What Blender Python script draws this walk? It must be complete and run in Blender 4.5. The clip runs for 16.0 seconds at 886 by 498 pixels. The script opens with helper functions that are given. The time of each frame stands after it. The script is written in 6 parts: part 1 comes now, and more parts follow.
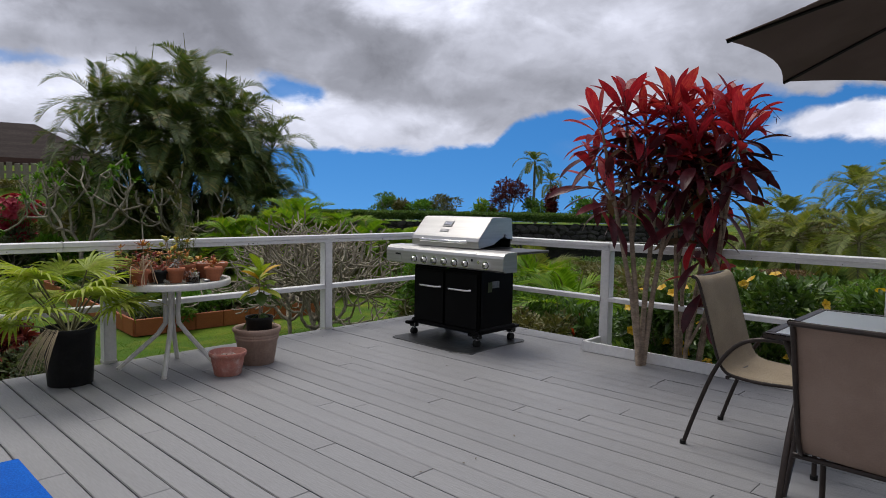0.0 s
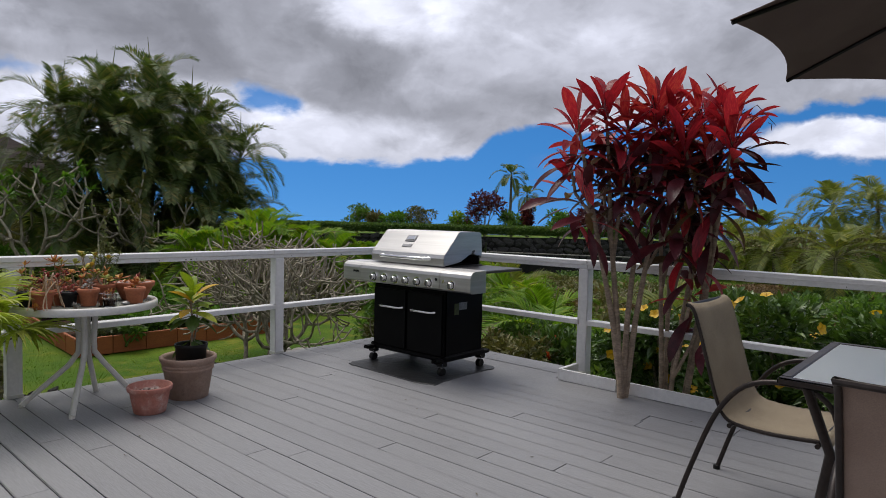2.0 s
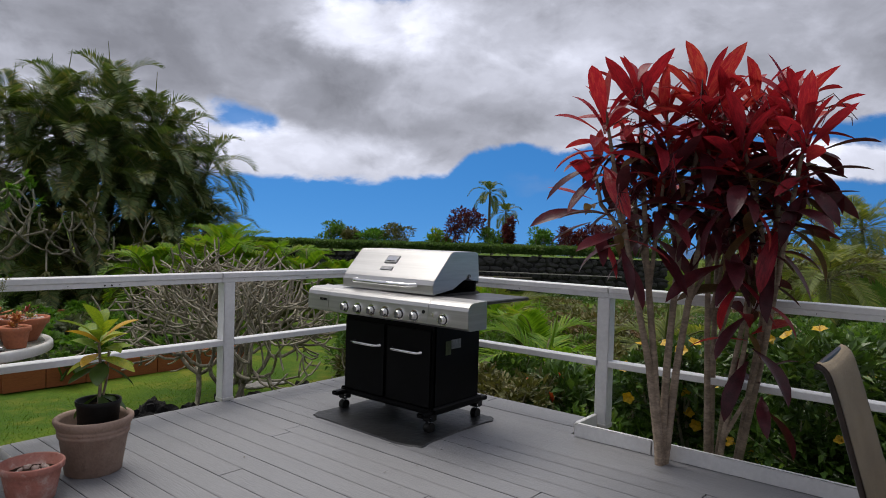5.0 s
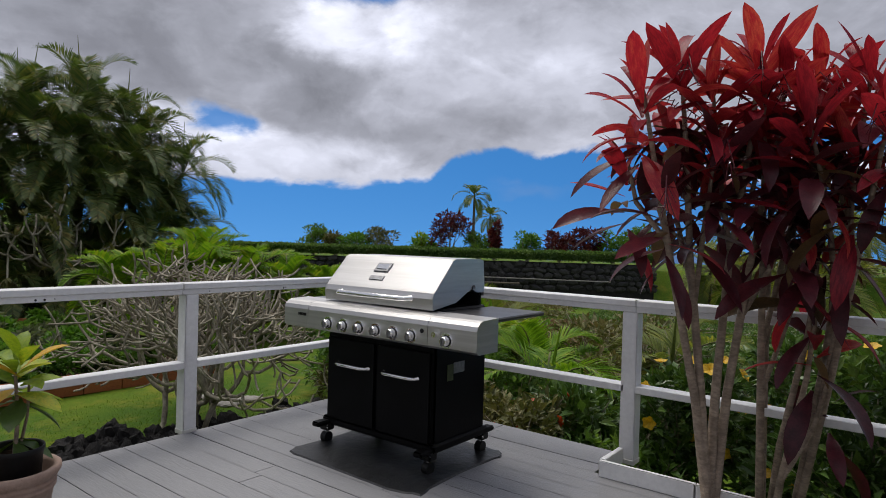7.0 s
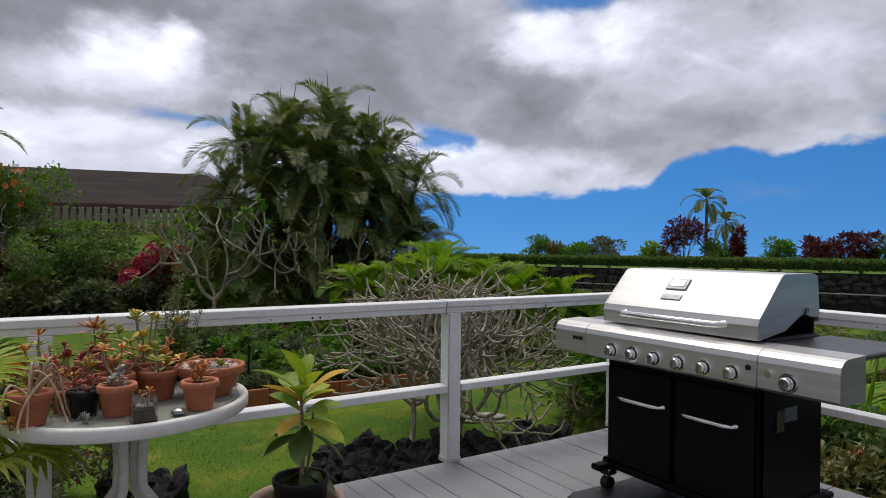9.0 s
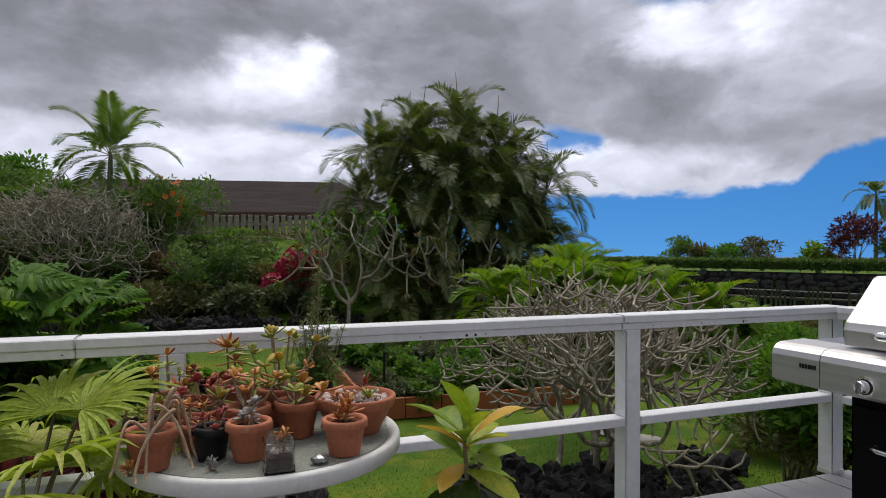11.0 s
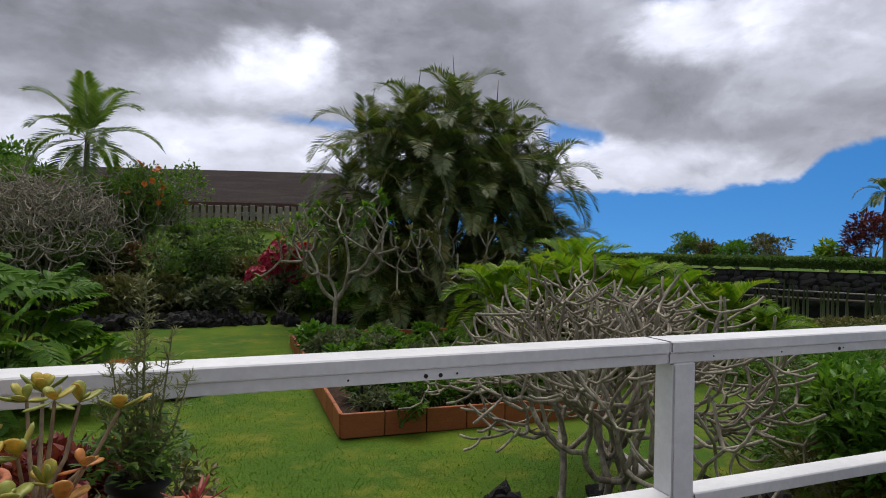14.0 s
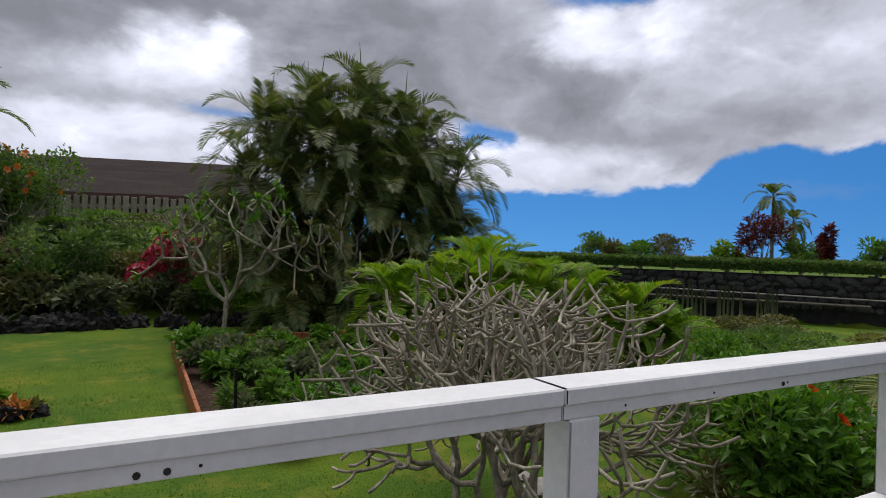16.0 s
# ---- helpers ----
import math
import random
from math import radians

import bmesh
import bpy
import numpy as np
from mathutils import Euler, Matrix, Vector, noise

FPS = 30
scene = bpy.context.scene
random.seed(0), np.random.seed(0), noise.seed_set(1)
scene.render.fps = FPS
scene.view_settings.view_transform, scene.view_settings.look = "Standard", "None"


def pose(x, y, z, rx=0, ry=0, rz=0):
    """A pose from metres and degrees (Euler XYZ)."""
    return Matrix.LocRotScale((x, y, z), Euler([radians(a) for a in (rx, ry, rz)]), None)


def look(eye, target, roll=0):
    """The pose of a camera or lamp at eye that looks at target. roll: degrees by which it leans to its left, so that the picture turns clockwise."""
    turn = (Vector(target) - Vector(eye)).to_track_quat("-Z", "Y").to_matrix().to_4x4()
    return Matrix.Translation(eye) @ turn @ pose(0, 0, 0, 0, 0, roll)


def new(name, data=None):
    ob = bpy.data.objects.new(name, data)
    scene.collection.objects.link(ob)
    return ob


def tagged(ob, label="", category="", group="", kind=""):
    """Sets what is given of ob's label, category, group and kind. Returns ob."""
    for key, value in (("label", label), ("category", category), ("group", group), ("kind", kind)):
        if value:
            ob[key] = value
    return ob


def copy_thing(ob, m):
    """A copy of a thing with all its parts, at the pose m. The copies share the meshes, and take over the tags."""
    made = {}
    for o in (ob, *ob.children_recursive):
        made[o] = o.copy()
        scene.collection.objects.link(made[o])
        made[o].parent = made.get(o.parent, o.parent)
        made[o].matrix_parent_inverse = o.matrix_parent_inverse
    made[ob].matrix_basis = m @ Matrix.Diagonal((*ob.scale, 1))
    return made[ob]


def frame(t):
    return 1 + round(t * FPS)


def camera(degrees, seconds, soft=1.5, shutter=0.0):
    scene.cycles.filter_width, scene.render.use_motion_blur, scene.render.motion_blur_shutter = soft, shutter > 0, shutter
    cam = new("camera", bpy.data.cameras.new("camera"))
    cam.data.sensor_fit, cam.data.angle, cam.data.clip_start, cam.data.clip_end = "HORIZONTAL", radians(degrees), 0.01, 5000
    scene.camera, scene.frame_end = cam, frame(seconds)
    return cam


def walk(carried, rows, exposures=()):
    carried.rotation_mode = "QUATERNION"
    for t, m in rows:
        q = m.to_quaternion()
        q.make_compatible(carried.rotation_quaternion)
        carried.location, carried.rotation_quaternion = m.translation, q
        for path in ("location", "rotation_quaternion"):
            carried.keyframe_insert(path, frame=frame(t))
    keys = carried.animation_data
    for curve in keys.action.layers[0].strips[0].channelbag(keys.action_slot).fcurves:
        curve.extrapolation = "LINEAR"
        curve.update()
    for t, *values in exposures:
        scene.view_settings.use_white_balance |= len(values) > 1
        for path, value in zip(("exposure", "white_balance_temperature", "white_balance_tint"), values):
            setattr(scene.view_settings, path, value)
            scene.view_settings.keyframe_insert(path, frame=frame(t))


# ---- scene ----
cam = camera(70.4, 16.0, soft=0.95)
PATH = [
    (0, (0.36, 0.691, 1.248), (1.804, 2.068, 1.11), 0.9),
    (0.5, (0.47, 0.777, 1.24), (1.928, 2.14, 1.11), 0.9),
    (1, (0.585, 0.894, 1.257), (2.057, 2.242, 1.134), 1.1),
    (1.5, (0.681, 0.953, 1.253), (2.163, 2.291, 1.141), 1.2),
    (2, (0.843, 0.979, 1.255), (2.337, 2.305, 1.157), 1.3),
    (2.5, (0.975, 1.04, 1.244), (2.474, 2.361, 1.153), 1.5),
    (3, (1.096, 1.179, 1.246), (2.601, 2.494, 1.165), 1.7),
    (3.5, (1.194, 1.299, 1.242), (2.705, 2.608, 1.168), 1.5),
    (4, (1.292, 1.421, 1.247), (2.807, 2.725, 1.185), 1.5),
    (4.5, (1.402, 1.54, 1.245), (2.926, 2.833, 1.19), 1.6),
    (5, (1.526, 1.695, 1.246), (3.07, 2.966, 1.206), 1.6),
    (7.5, (1.984, 2.29, 1.243), (3.563, 3.517, 1.217), 1.6),
    (8, (1.999, 2.439, 1.235), (3.465, 3.798, 1.217), 1.4),
    (8.5, (2.027, 2.609, 1.246), (3.289, 4.161, 1.236), 1.0),
    (9, (2.045, 2.766, 1.246), (3.124, 4.45, 1.241), 0.6),
    (9.5, (2.036, 2.923, 1.247), (2.973, 4.69, 1.249), 0.6),
    (10, (2.052, 3.04, 1.242), (2.871, 4.865, 1.248), 0.5),
    (12.5, (2.378, 3.804, 1.255), (3.075, 5.679, 1.257), 0.2),
    (13, (2.486, 3.941, 1.235), (3.185, 5.815, 1.235), 0.6),
    (13.5, (2.557, 4.103, 1.247), (3.269, 5.972, 1.242), 0.6),
    (14, (2.64, 4.235, 1.232), (3.368, 6.098, 1.217), 0.8),
    (14.5, (2.784, 4.368, 1.234), (3.525, 6.226, 1.21), 0.9),
    (15, (2.892, 4.504, 1.227), (3.649, 6.355, 1.196), 0.9),
    (15.5, (3.02, 4.674, 1.235), (3.823, 6.506, 1.211), 1.2),
    (16, (3.149, 4.778, 1.236), (4.121, 6.526, 1.218), 1.4),
]
walk(cam, [(t, look(eye, target, roll)) for t, eye, target, roll in PATH])

# ---- world, sun ----
SUN_AZ, SUN_EL = 15.0, 68.0   # degrees from +y towards +x, above the horizon


def nd(tree, kind, **vals):
    n = tree.nodes.new(kind)
    for k, v in vals.items():
        if k in n.inputs:
            n.inputs[k].default_value = v
    return n


def ramp(tree, stops, fac=None, mode="EASE"):
    r = tree.nodes.new("ShaderNodeValToRGB")
    r.color_ramp.interpolation = mode
    el = r.color_ramp.elements
    while len(el) < len(stops):
        el.new(0.5)
    for e, (p, c) in zip(el, stops):
        e.position = p
        e.color = (c, c, c, 1) if isinstance(c, (int, float)) else (*c, 1)
    if fac is not None:
        tree.links.new(fac, r.inputs["Fac"])
    return r


def maths(tree, op, a, b=None, clamp=False):
    n = tree.nodes.new("ShaderNodeMath")
    n.operation, n.use_clamp = op, clamp
    for i, v in enumerate((a, b)):
        if v is None:
            continue
        if isinstance(v, (int, float)):
            n.inputs[i].default_value = v
        else:
            tree.links.new(v, n.inputs[i])
    return n.outputs[0]


def mix(tree, fac, a, b, kind="MIX"):
    n = tree.nodes.new("ShaderNodeMixRGB")
    n.blend_type = kind
    for key, v in (("Fac", fac), ("Color1", a), ("Color2", b)):
        if isinstance(v, (int, float)):
            n.inputs[key].default_value = v if key == "Fac" else (v, v, v, 1)
        elif isinstance(v, tuple):
            n.inputs[key].default_value = (*v, 1)
        else:
            tree.links.new(v, n.inputs[key])
    return n.outputs["Color"]


world = bpy.data.worlds.new("world")
scene.world = world
world.use_nodes = True
wt = world.node_tree
wt.nodes.clear()
sky = wt.nodes.new("ShaderNodeTexSky")
sky.sky_type, sky.sun_disc = "NISHITA", False
sky.sun_elevation, sky.sun_rotation = radians(SUN_EL), radians(SUN_AZ)
sky.altitude, sky.air_density, sky.dust_density, sky.ozone_density = 300, 1.0, 0.1, 2.0
hs = nd(wt, "ShaderNodeHueSaturation", Saturation=1.36, Value=1.16)
wt.links.new(sky.outputs[0], hs.inputs["Color"])
skyc = mix(wt, 1.0, hs.outputs[0], (0.1, 0.1, 0.1), "MULTIPLY")
wc = wt.nodes.new("ShaderNodeTexCoord")
sep = wt.nodes.new("ShaderNodeSeparateXYZ")
wt.links.new(wc.outputs["Generated"], sep.inputs[0])
vx, vy, vz = sep.outputs
# clear trade-wind air: no yellow haze low over the sea
skyv = wt.nodes.new("ShaderNodeCombineXYZ")
wt.links.new(vx, skyv.inputs[0])
wt.links.new(vy, skyv.inputs[1])
wt.links.new(maths(wt, "ADD", maths(wt, "MULTIPLY", maths(wt, "MAXIMUM", vz, 0.0), 1.6), 0.34), skyv.inputs[2])
nrm = wt.nodes.new("ShaderNodeVectorMath")
nrm.operation = "NORMALIZE"
wt.links.new(skyv.outputs[0], nrm.inputs[0])
wt.links.new(nrm.outputs[0], sky.inputs["Vector"])
# cloud field, laid out by bearing and height in degrees and torn by two noises
RAD = 57.29578
az0 = maths(wt, "MULTIPLY", maths(wt, "ARCTAN2", vx, vy), RAD)
el0 = maths(wt, "MULTIPLY", maths(wt, "ARCSINE", vz), RAD)
com = wt.nodes.new("ShaderNodeCombineXYZ")
wt.links.new(vx, com.inputs[0])
wt.links.new(vy, com.inputs[1])
wt.links.new(maths(wt, "MULTIPLY", vz, 1.7), com.inputs[2])


def cloud_noise(scale, detail, rough, distort=0.0, off=(0, 0, 0)):
    n = nd(wt, "ShaderNodeTexNoise", Scale=scale, Detail=detail, Roughness=rough, Distortion=distort)
    m_ = wt.nodes.new("ShaderNodeMapping")
    m_.inputs["Location"].default_value = off
    wt.links.new(com.outputs[0], m_.inputs[0])
    wt.links.new(m_.outputs[0], n.inputs["Vector"])
    return n


tear = cloud_noise(7.0, 10.0, 0.58, 0.25)
tsep = wt.nodes.new("ShaderNodeSeparateColor")
wt.links.new(tear.outputs["Color"], tsep.inputs[0])
az = maths(wt, "ADD", az0, maths(wt, "MULTIPLY", maths(wt, "SUBTRACT", tsep.outputs[0], 0.5), 9.0))
el = maths(wt, "ADD", el0, maths(wt, "MULTIPLY", maths(wt, "SUBTRACT", tsep.outputs[1], 0.5), 4.8))


def step(v, lo, hi):
    n = wt.nodes.new("ShaderNodeMapRange")
    n.interpolation_type = "SMOOTHSTEP"
    wt.links.new(v, n.inputs["Value"])
    n.inputs["From Min"].default_value, n.inputs["From Max"].default_value = lo, hi
    return n.outputs["Result"]


big = cloud_noise(3.6, 7.0, 0.55, 0.5, (2.3, 7.1, 0.9))
bsep = wt.nodes.new("ShaderNodeSeparateColor")
wt.links.new(big.outputs["Color"], bsep.inputs[0])
az = maths(wt, "ADD", az, maths(wt, "MULTIPLY", maths(wt, "SUBTRACT", bsep.outputs[0], 0.5), 9.0))
el_b = maths(wt, "ADD", el, maths(wt, "MULTIPLY", maths(wt, "SUBTRACT", bsep.outputs[1], 0.5), 3.6))


def bank(u0, v0, a, b, soft, lean=0.0):
    """Soft oval mask round a bearing and a height; lean tilts it (degrees of height for each degree of bearing)."""
    du = maths(wt, "SUBTRACT", az, u0)
    dv = maths(wt, "SUBTRACT", maths(wt, "SUBTRACT", el_b, v0), maths(wt, "MULTIPLY", du, lean))
    r2 = maths(wt, "ADD", maths(wt, "POWER", maths(wt, "ABSOLUTE", maths(wt, "DIVIDE", du, a)), 2.0), maths(wt, "POWER", maths(wt, "ABSOLUTE", maths(wt, "DIVIDE", dv, b)), 2.0))
    return maths(wt, "SUBTRACT", 1.0, step(maths(wt, "SQRT", r2), 1.0 - soft, 1.0 + soft))


# lower edge of the cloud deck: low over the land, lifting in a step over the sea
azn = maths(wt, "DIVIDE", az0, 100.0)
base = maths(wt, "MULTIPLY", ramp(wt, [(0.0, 0.0), (0.26, 0.42), (0.45, 0.50), (0.508, 0.575), (0.530, 0.765), (0.62, 0.79), (0.70, 0.86), (0.76, 0.98)], azn, "LINEAR").outputs[0], 10.0)
cover = step(maths(wt, "SUBTRACT", el, base), -0.32, 0.45)
far_puff = bank(81.0, 6.3, 6.5, 1.9, 0.22)
cover = maths(wt, "MAXIMUM", cover, far_puff)
wisp = maths(wt, "MULTIPLY", bank(60.0, 5.0, 3.0, 0.5, 0.8), 0.10)
cover = maths(wt, "MAXIMUM", cover, wisp)
for u0, v0, a_, b_, sf, k_ in ((32.2, 9.6, 2.0, 1.3, 0.5, 0.9), (10.5, 10.9, 4.2, 0.55, 0.8, 0.6), (43.5, 21.2, 5.0, 1.2, 0.6, 0.9), (72.0, 9.4, 2.6, 0.8, 0.7, 0.7)):
    cover = maths(wt, "MULTIPLY", cover, maths(wt, "SUBTRACT", 1.0, maths(wt, "MULTIPLY", bank(u0, v0, a_, b_, sf), k_)))

# brightness of the deck: thick grey bellies, white edges, a thin bright place inland
lum = ramp(wt, [(0.0, 0.40), (0.16, 0.36), (0.34, 0.40), (0.60, 0.46)], maths(wt, "DIVIDE", el0, 90.0)).outputs[0]
for u0, v0, a_, b_, sf, ln_, val, k_ in (
        (-14.0, 17.6, 24.0, 4.2, 0.55, 0.05, 0.235, 0.95),   # dark belly inland
        (24.0, 16.6, 14.0, 4.4, 0.60, -0.10, 0.235, 0.95),   # dark belly over the palms
        (44.0, 12.3, 14.0, 2.4, 0.70, -0.12, 0.29, 0.90),    # its tail towards the sea
        (62.0, 13.0, 16.0, 3.0, 0.70, 0.0, 0.45, 0.8),
        (60.0, 17.6, 15.0, 3.0, 0.70, 0.0, 0.57, 0.85),
        (44.8, 18.0, 6.8, 2.3, 0.55, -0.05, 0.74, 0.95),     # white heap in the middle
        (41.6, 18.2, 3.2, 1.8, 0.7, 0.0, 0.95, 0.85),
        (36.0, 6.6, 17.0, 3.1, 0.40, -0.14, 0.74, 0.95),     # white underside above the blue
        (46.0, 5.6, 8.0, 0.9, 0.7, 0.10, 0.52, 0.55),
        (60.0, 8.6, 10.0, 1.3, 0.7, 0.0, 0.52, 0.75),
        (-2.0, 7.4, 26.0, 3.4, 0.50, 0.02, 0.72, 0.92),      # white bank low over the land
        (2.0, 8.8, 6.0, 1.2, 0.60, 0.0, 0.90, 0.7),
        (2.5, 12.8, 11.0, 2.0, 0.55, 0.10, 0.52, 0.85),
        (6.8, 14.6, 5.2, 2.4, 0.85, 0.25, 0.93, 0.95),       # thin place before the sun
        (9.6, 17.0, 1.7, 1.8, 0.55, 0.0, 0.92, 0.9),
        (-10.5, 11.4, 8.0, 1.0, 0.7, 0.0, 0.30, 0.6)):
    mk = maths(wt, "MULTIPLY", bank(u0, v0, a_, b_, sf, ln_), k_)
    lum = mix(wt, mk, lum, val)
lum = mix(wt, far_puff, lum, 0.70)
bil = cloud_noise(6.0, 9.0, 0.56, 0.35, (3.1, 1.3, 0.4))
lum = mix(wt, 1.0, lum, ramp(wt, [(0.30, 0.72), (0.48, 0.97), (0.68, 1.30)], bil.outputs["Fac"]).outputs[0], "MULTIPLY")
fin = cloud_noise(17.0, 8.0, 0.55, 0.3, (0.7, 5.3, 2.4))
lum = mix(wt, 1.0, lum, ramp(wt, [(0.32, 0.90), (0.52, 1.0), (0.68, 1.10)], fin.outputs["Fac"]).outputs[0], "MULTIPLY")
ccol = mix(wt, 1.0, lum, (0.955, 0.985, 1.15), "MULTIPLY")
final = mix(wt, cover, skyc, ccol)
bg = nd(wt, "ShaderNodeBackground", Strength=1.0)
wt.links.new(final, bg.inputs[0])
wo = wt.nodes.new("ShaderNodeOutputWorld")
wt.links.new(bg.outputs[0], wo.inputs[0])

sun = new("sun", bpy.data.lights.new("sun", "SUN"))
sun.data.energy, sun.data.angle, sun.data.color = 2.2, radians(40), (1.0, 0.95, 0.88)
_a, _e = radians(SUN_AZ), radians(SUN_EL)
sun.matrix_world = look((0, 0, 30), (-math.sin(_a) * math.cos(_e) * 10, -math.cos(_a) * math.cos(_e) * 10, 30 - math.sin(_e) * 10))
scene.view_settings.exposure = 0.13

# ---- materials ----


def mat(name, c1, c2, scale=6.0, rough=0.6, metal=0.0, bump=0.15, bscale=60.0, fine=0.25, rnd="", c3=None, transl=0.0,
        stretch=(1, 1, 1), spec=0.5, coat=0.0, stain=None, mark=(0.58, 0.68), rspread=0.12, thru=(1.25, 1.3, 0.7)):
    m = bpy.data.materials.new(name)
    m.use_nodes = True
    t = m.node_tree
    t.nodes.clear()
    out = t.nodes.new("ShaderNodeOutputMaterial")
    p = nd(t, "ShaderNodeBsdfPrincipled", Metallic=metal, Roughness=rough)
    p.inputs["Specular IOR Level"].default_value = spec
    p.inputs["Coat Weight"].default_value = coat
    tc = t.nodes.new("ShaderNodeTexCoord")
    mapn = t.nodes.new("ShaderNodeMapping")
    mapn.inputs["Scale"].default_value = stretch
    t.links.new(tc.outputs["Object"], mapn.inputs[0])
    n1 = nd(t, "ShaderNodeTexNoise", Scale=scale, Detail=5.0, Roughness=0.6)
    n2 = nd(t, "ShaderNodeTexNoise", Scale=bscale, Detail=4.0, Roughness=0.6)
    for n in (n1, n2):
        t.links.new(mapn.outputs[0], n.inputs["Vector"])
    fac = ramp(t, [(0.35, 0.0), (0.68, 1.0)], n1.outputs["Fac"]).outputs[0]
    if rnd:
        if rnd == "object":
            r = t.nodes.new("ShaderNodeObjectInfo").outputs["Random"]
        else:
            r = t.nodes.new("ShaderNodeNewGeometry").outputs["Random Per Island"]
        fac = maths(t, "ADD", maths(t, "MULTIPLY", fac, 0.35), maths(t, "MULTIPLY", r, 0.65), True)
    if c3:
        col = ramp(t, [(0.0, c1), (0.62, c2), (0.97, c3)], fac, "LINEAR").outputs[0]
    else:
        col = mix(t, fac, c1, c2)
    gr = ramp(t, [(0.3, 1 - fine), (0.7, 1 + fine * 0.6)], n2.outputs["Fac"])
    col = mix(t, 1.0, col, gr.outputs[0], "MULTIPLY")
    if stain:
        n3 = nd(t, "ShaderNodeTexNoise", Scale=scale * 2.3, Detail=8.0, Roughness=0.7)
        t.links.new(mapn.outputs[0], n3.inputs["Vector"])
        col = mix(t, ramp(t, [(mark[0], 0.0), (mark[1], 0.85)], n3.outputs["Fac"]).outputs[0], col, stain)
    t.links.new(col, p.inputs["Base Color"])
    rr = maths(t, "ADD", maths(t, "MULTIPLY", maths(t, "SUBTRACT", n1.outputs["Fac"], 0.5), rspread * 2), rough, True)
    t.links.new(rr, p.inputs["Roughness"])
    if bump:
        b = nd(t, "ShaderNodeBump", Strength=bump, Distance=0.01)
        t.links.new(n2.outputs["Fac"], b.inputs["Height"])
        t.links.new(b.outputs[0], p.inputs["Normal"])
    sh = p.outputs[0]
    if transl:
        tr = t.nodes.new("ShaderNodeBsdfTranslucent")
        t.links.new(mix(t, 1.0, col, thru, "MULTIPLY"), tr.inputs["Color"])
        ms = nd(t, "ShaderNodeMixShader", Fac=transl)
        t.links.new(sh, ms.inputs[1])
        t.links.new(tr.outputs[0], ms.inputs[2])
        sh = ms.outputs[0]
    t.links.new(sh, out.inputs[0])
    return m


M = {}
M["deck"] = mat("deck_paint", (0.215, 0.216, 0.226), (0.252, 0.253, 0.264), 1.6, 0.50, bump=0.25, bscale=18, fine=0.08, rnd="object", stretch=(6, 0.7, 6), stain=(0.22, 0.215, 0.21), mark=(0.66, 0.80))
M["white"] = mat("white_paint", (0.74, 0.74, 0.745), (0.82, 0.82, 0.82), 3, 0.42, bump=0.12, bscale=40, fine=0.05, stain=(0.50, 0.48, 0.45), mark=(0.70, 0.78))
M["nail"] = mat("nail_rust", (0.02, 0.018, 0.016), (0.05, 0.035, 0.025), 80, 0.7)
M["steel"] = mat("brushed_steel", (0.54, 0.53, 0.515), (0.62, 0.61, 0.595), 3, 0.42, 1.0, bump=0.01, bscale=30, fine=0.03, stretch=(1, 0.15, 14), rspread=0.015)
M["steel_dark"] = mat("grey_steel", (0.26, 0.26, 0.265), (0.34, 0.34, 0.345), 5, 0.4, 1.0, bump=0.05)
M["enamel"] = mat("black_enamel", (0.0025, 0.0025, 0.003), (0.0045, 0.0045, 0.005), 4, 0.5, bump=0.03, bscale=90, fine=0.15, spec=0.10)
M["black"] = mat("black_plastic", (0.006, 0.006, 0.006), (0.012, 0.012, 0.012), 12, 0.55, bump=0.1, spec=0.3)
M["shelf_black"] = mat("shelf_enamel", (0.035, 0.035, 0.037), (0.06, 0.06, 0.063), 5, 0.35, bump=0.05, spec=0.5)
M["rubber"] = mat("mat_rubber", (0.012, 0.0125, 0.014), (0.026, 0.027, 0.029), 5, 0.42, bump=0.5, bscale=22, spec=0.5)
M["chrome"] = mat("chrome", (0.82, 0.82, 0.82), (0.9, 0.9, 0.9), 6, 0.13, 1.0, bump=0.0, fine=0.02, rspread=0.04)
M["grass"] = mat("lawn", (0.052, 0.116, 0.007), (0.098, 0.160, 0.010), 0.7, 0.85, bump=0.9, bscale=60, fine=0.45, stain=(0.20, 0.19, 0.022), mark=(0.48, 0.74), spec=0.15)
M["blade"] = mat("grass_blade", (0.058, 0.128, 0.008), (0.105, 0.180, 0.012), 2, 0.6, bump=0, rnd="island", c3=(0.17, 0.20, 0.04), transl=0.5, spec=0.1)
M["soil"] = mat("soil", (0.035, 0.022, 0.016), (0.075, 0.045, 0.03), 5, 0.95, bump=0.9, bscale=30, fine=0.5, spec=0.1)
M["bark"] = mat("grey_bark", (0.22, 0.19, 0.14), (0.42, 0.375, 0.285), 9, 0.85, bump=0.6, bscale=38, fine=0.3, stretch=(1, 1, 0.5), stain=(0.10, 0.085, 0.065))
M["ti_bark"] = mat("ti_bark", (0.22, 0.165, 0.12), (0.36, 0.28, 0.21), 9, 0.8, bump=0.4, bscale=40, fine=0.25, stretch=(1, 1, 2))
M["palm"] = mat("palm_leaf", (0.046, 0.088, 0.024), (0.130, 0.180, 0.050), 1.5, 0.42, bump=0, rnd="island", c3=(0.32, 0.26, 0.08), transl=0.28, spec=0.4)
M["palm_mid"] = mat("mid_palm_leaf", (0.075, 0.145, 0.030), (0.15, 0.235, 0.055), 1.5, 0.45, bump=0, rnd="island", c3=(0.27, 0.29, 0.09), transl=0.35, spec=0.35)
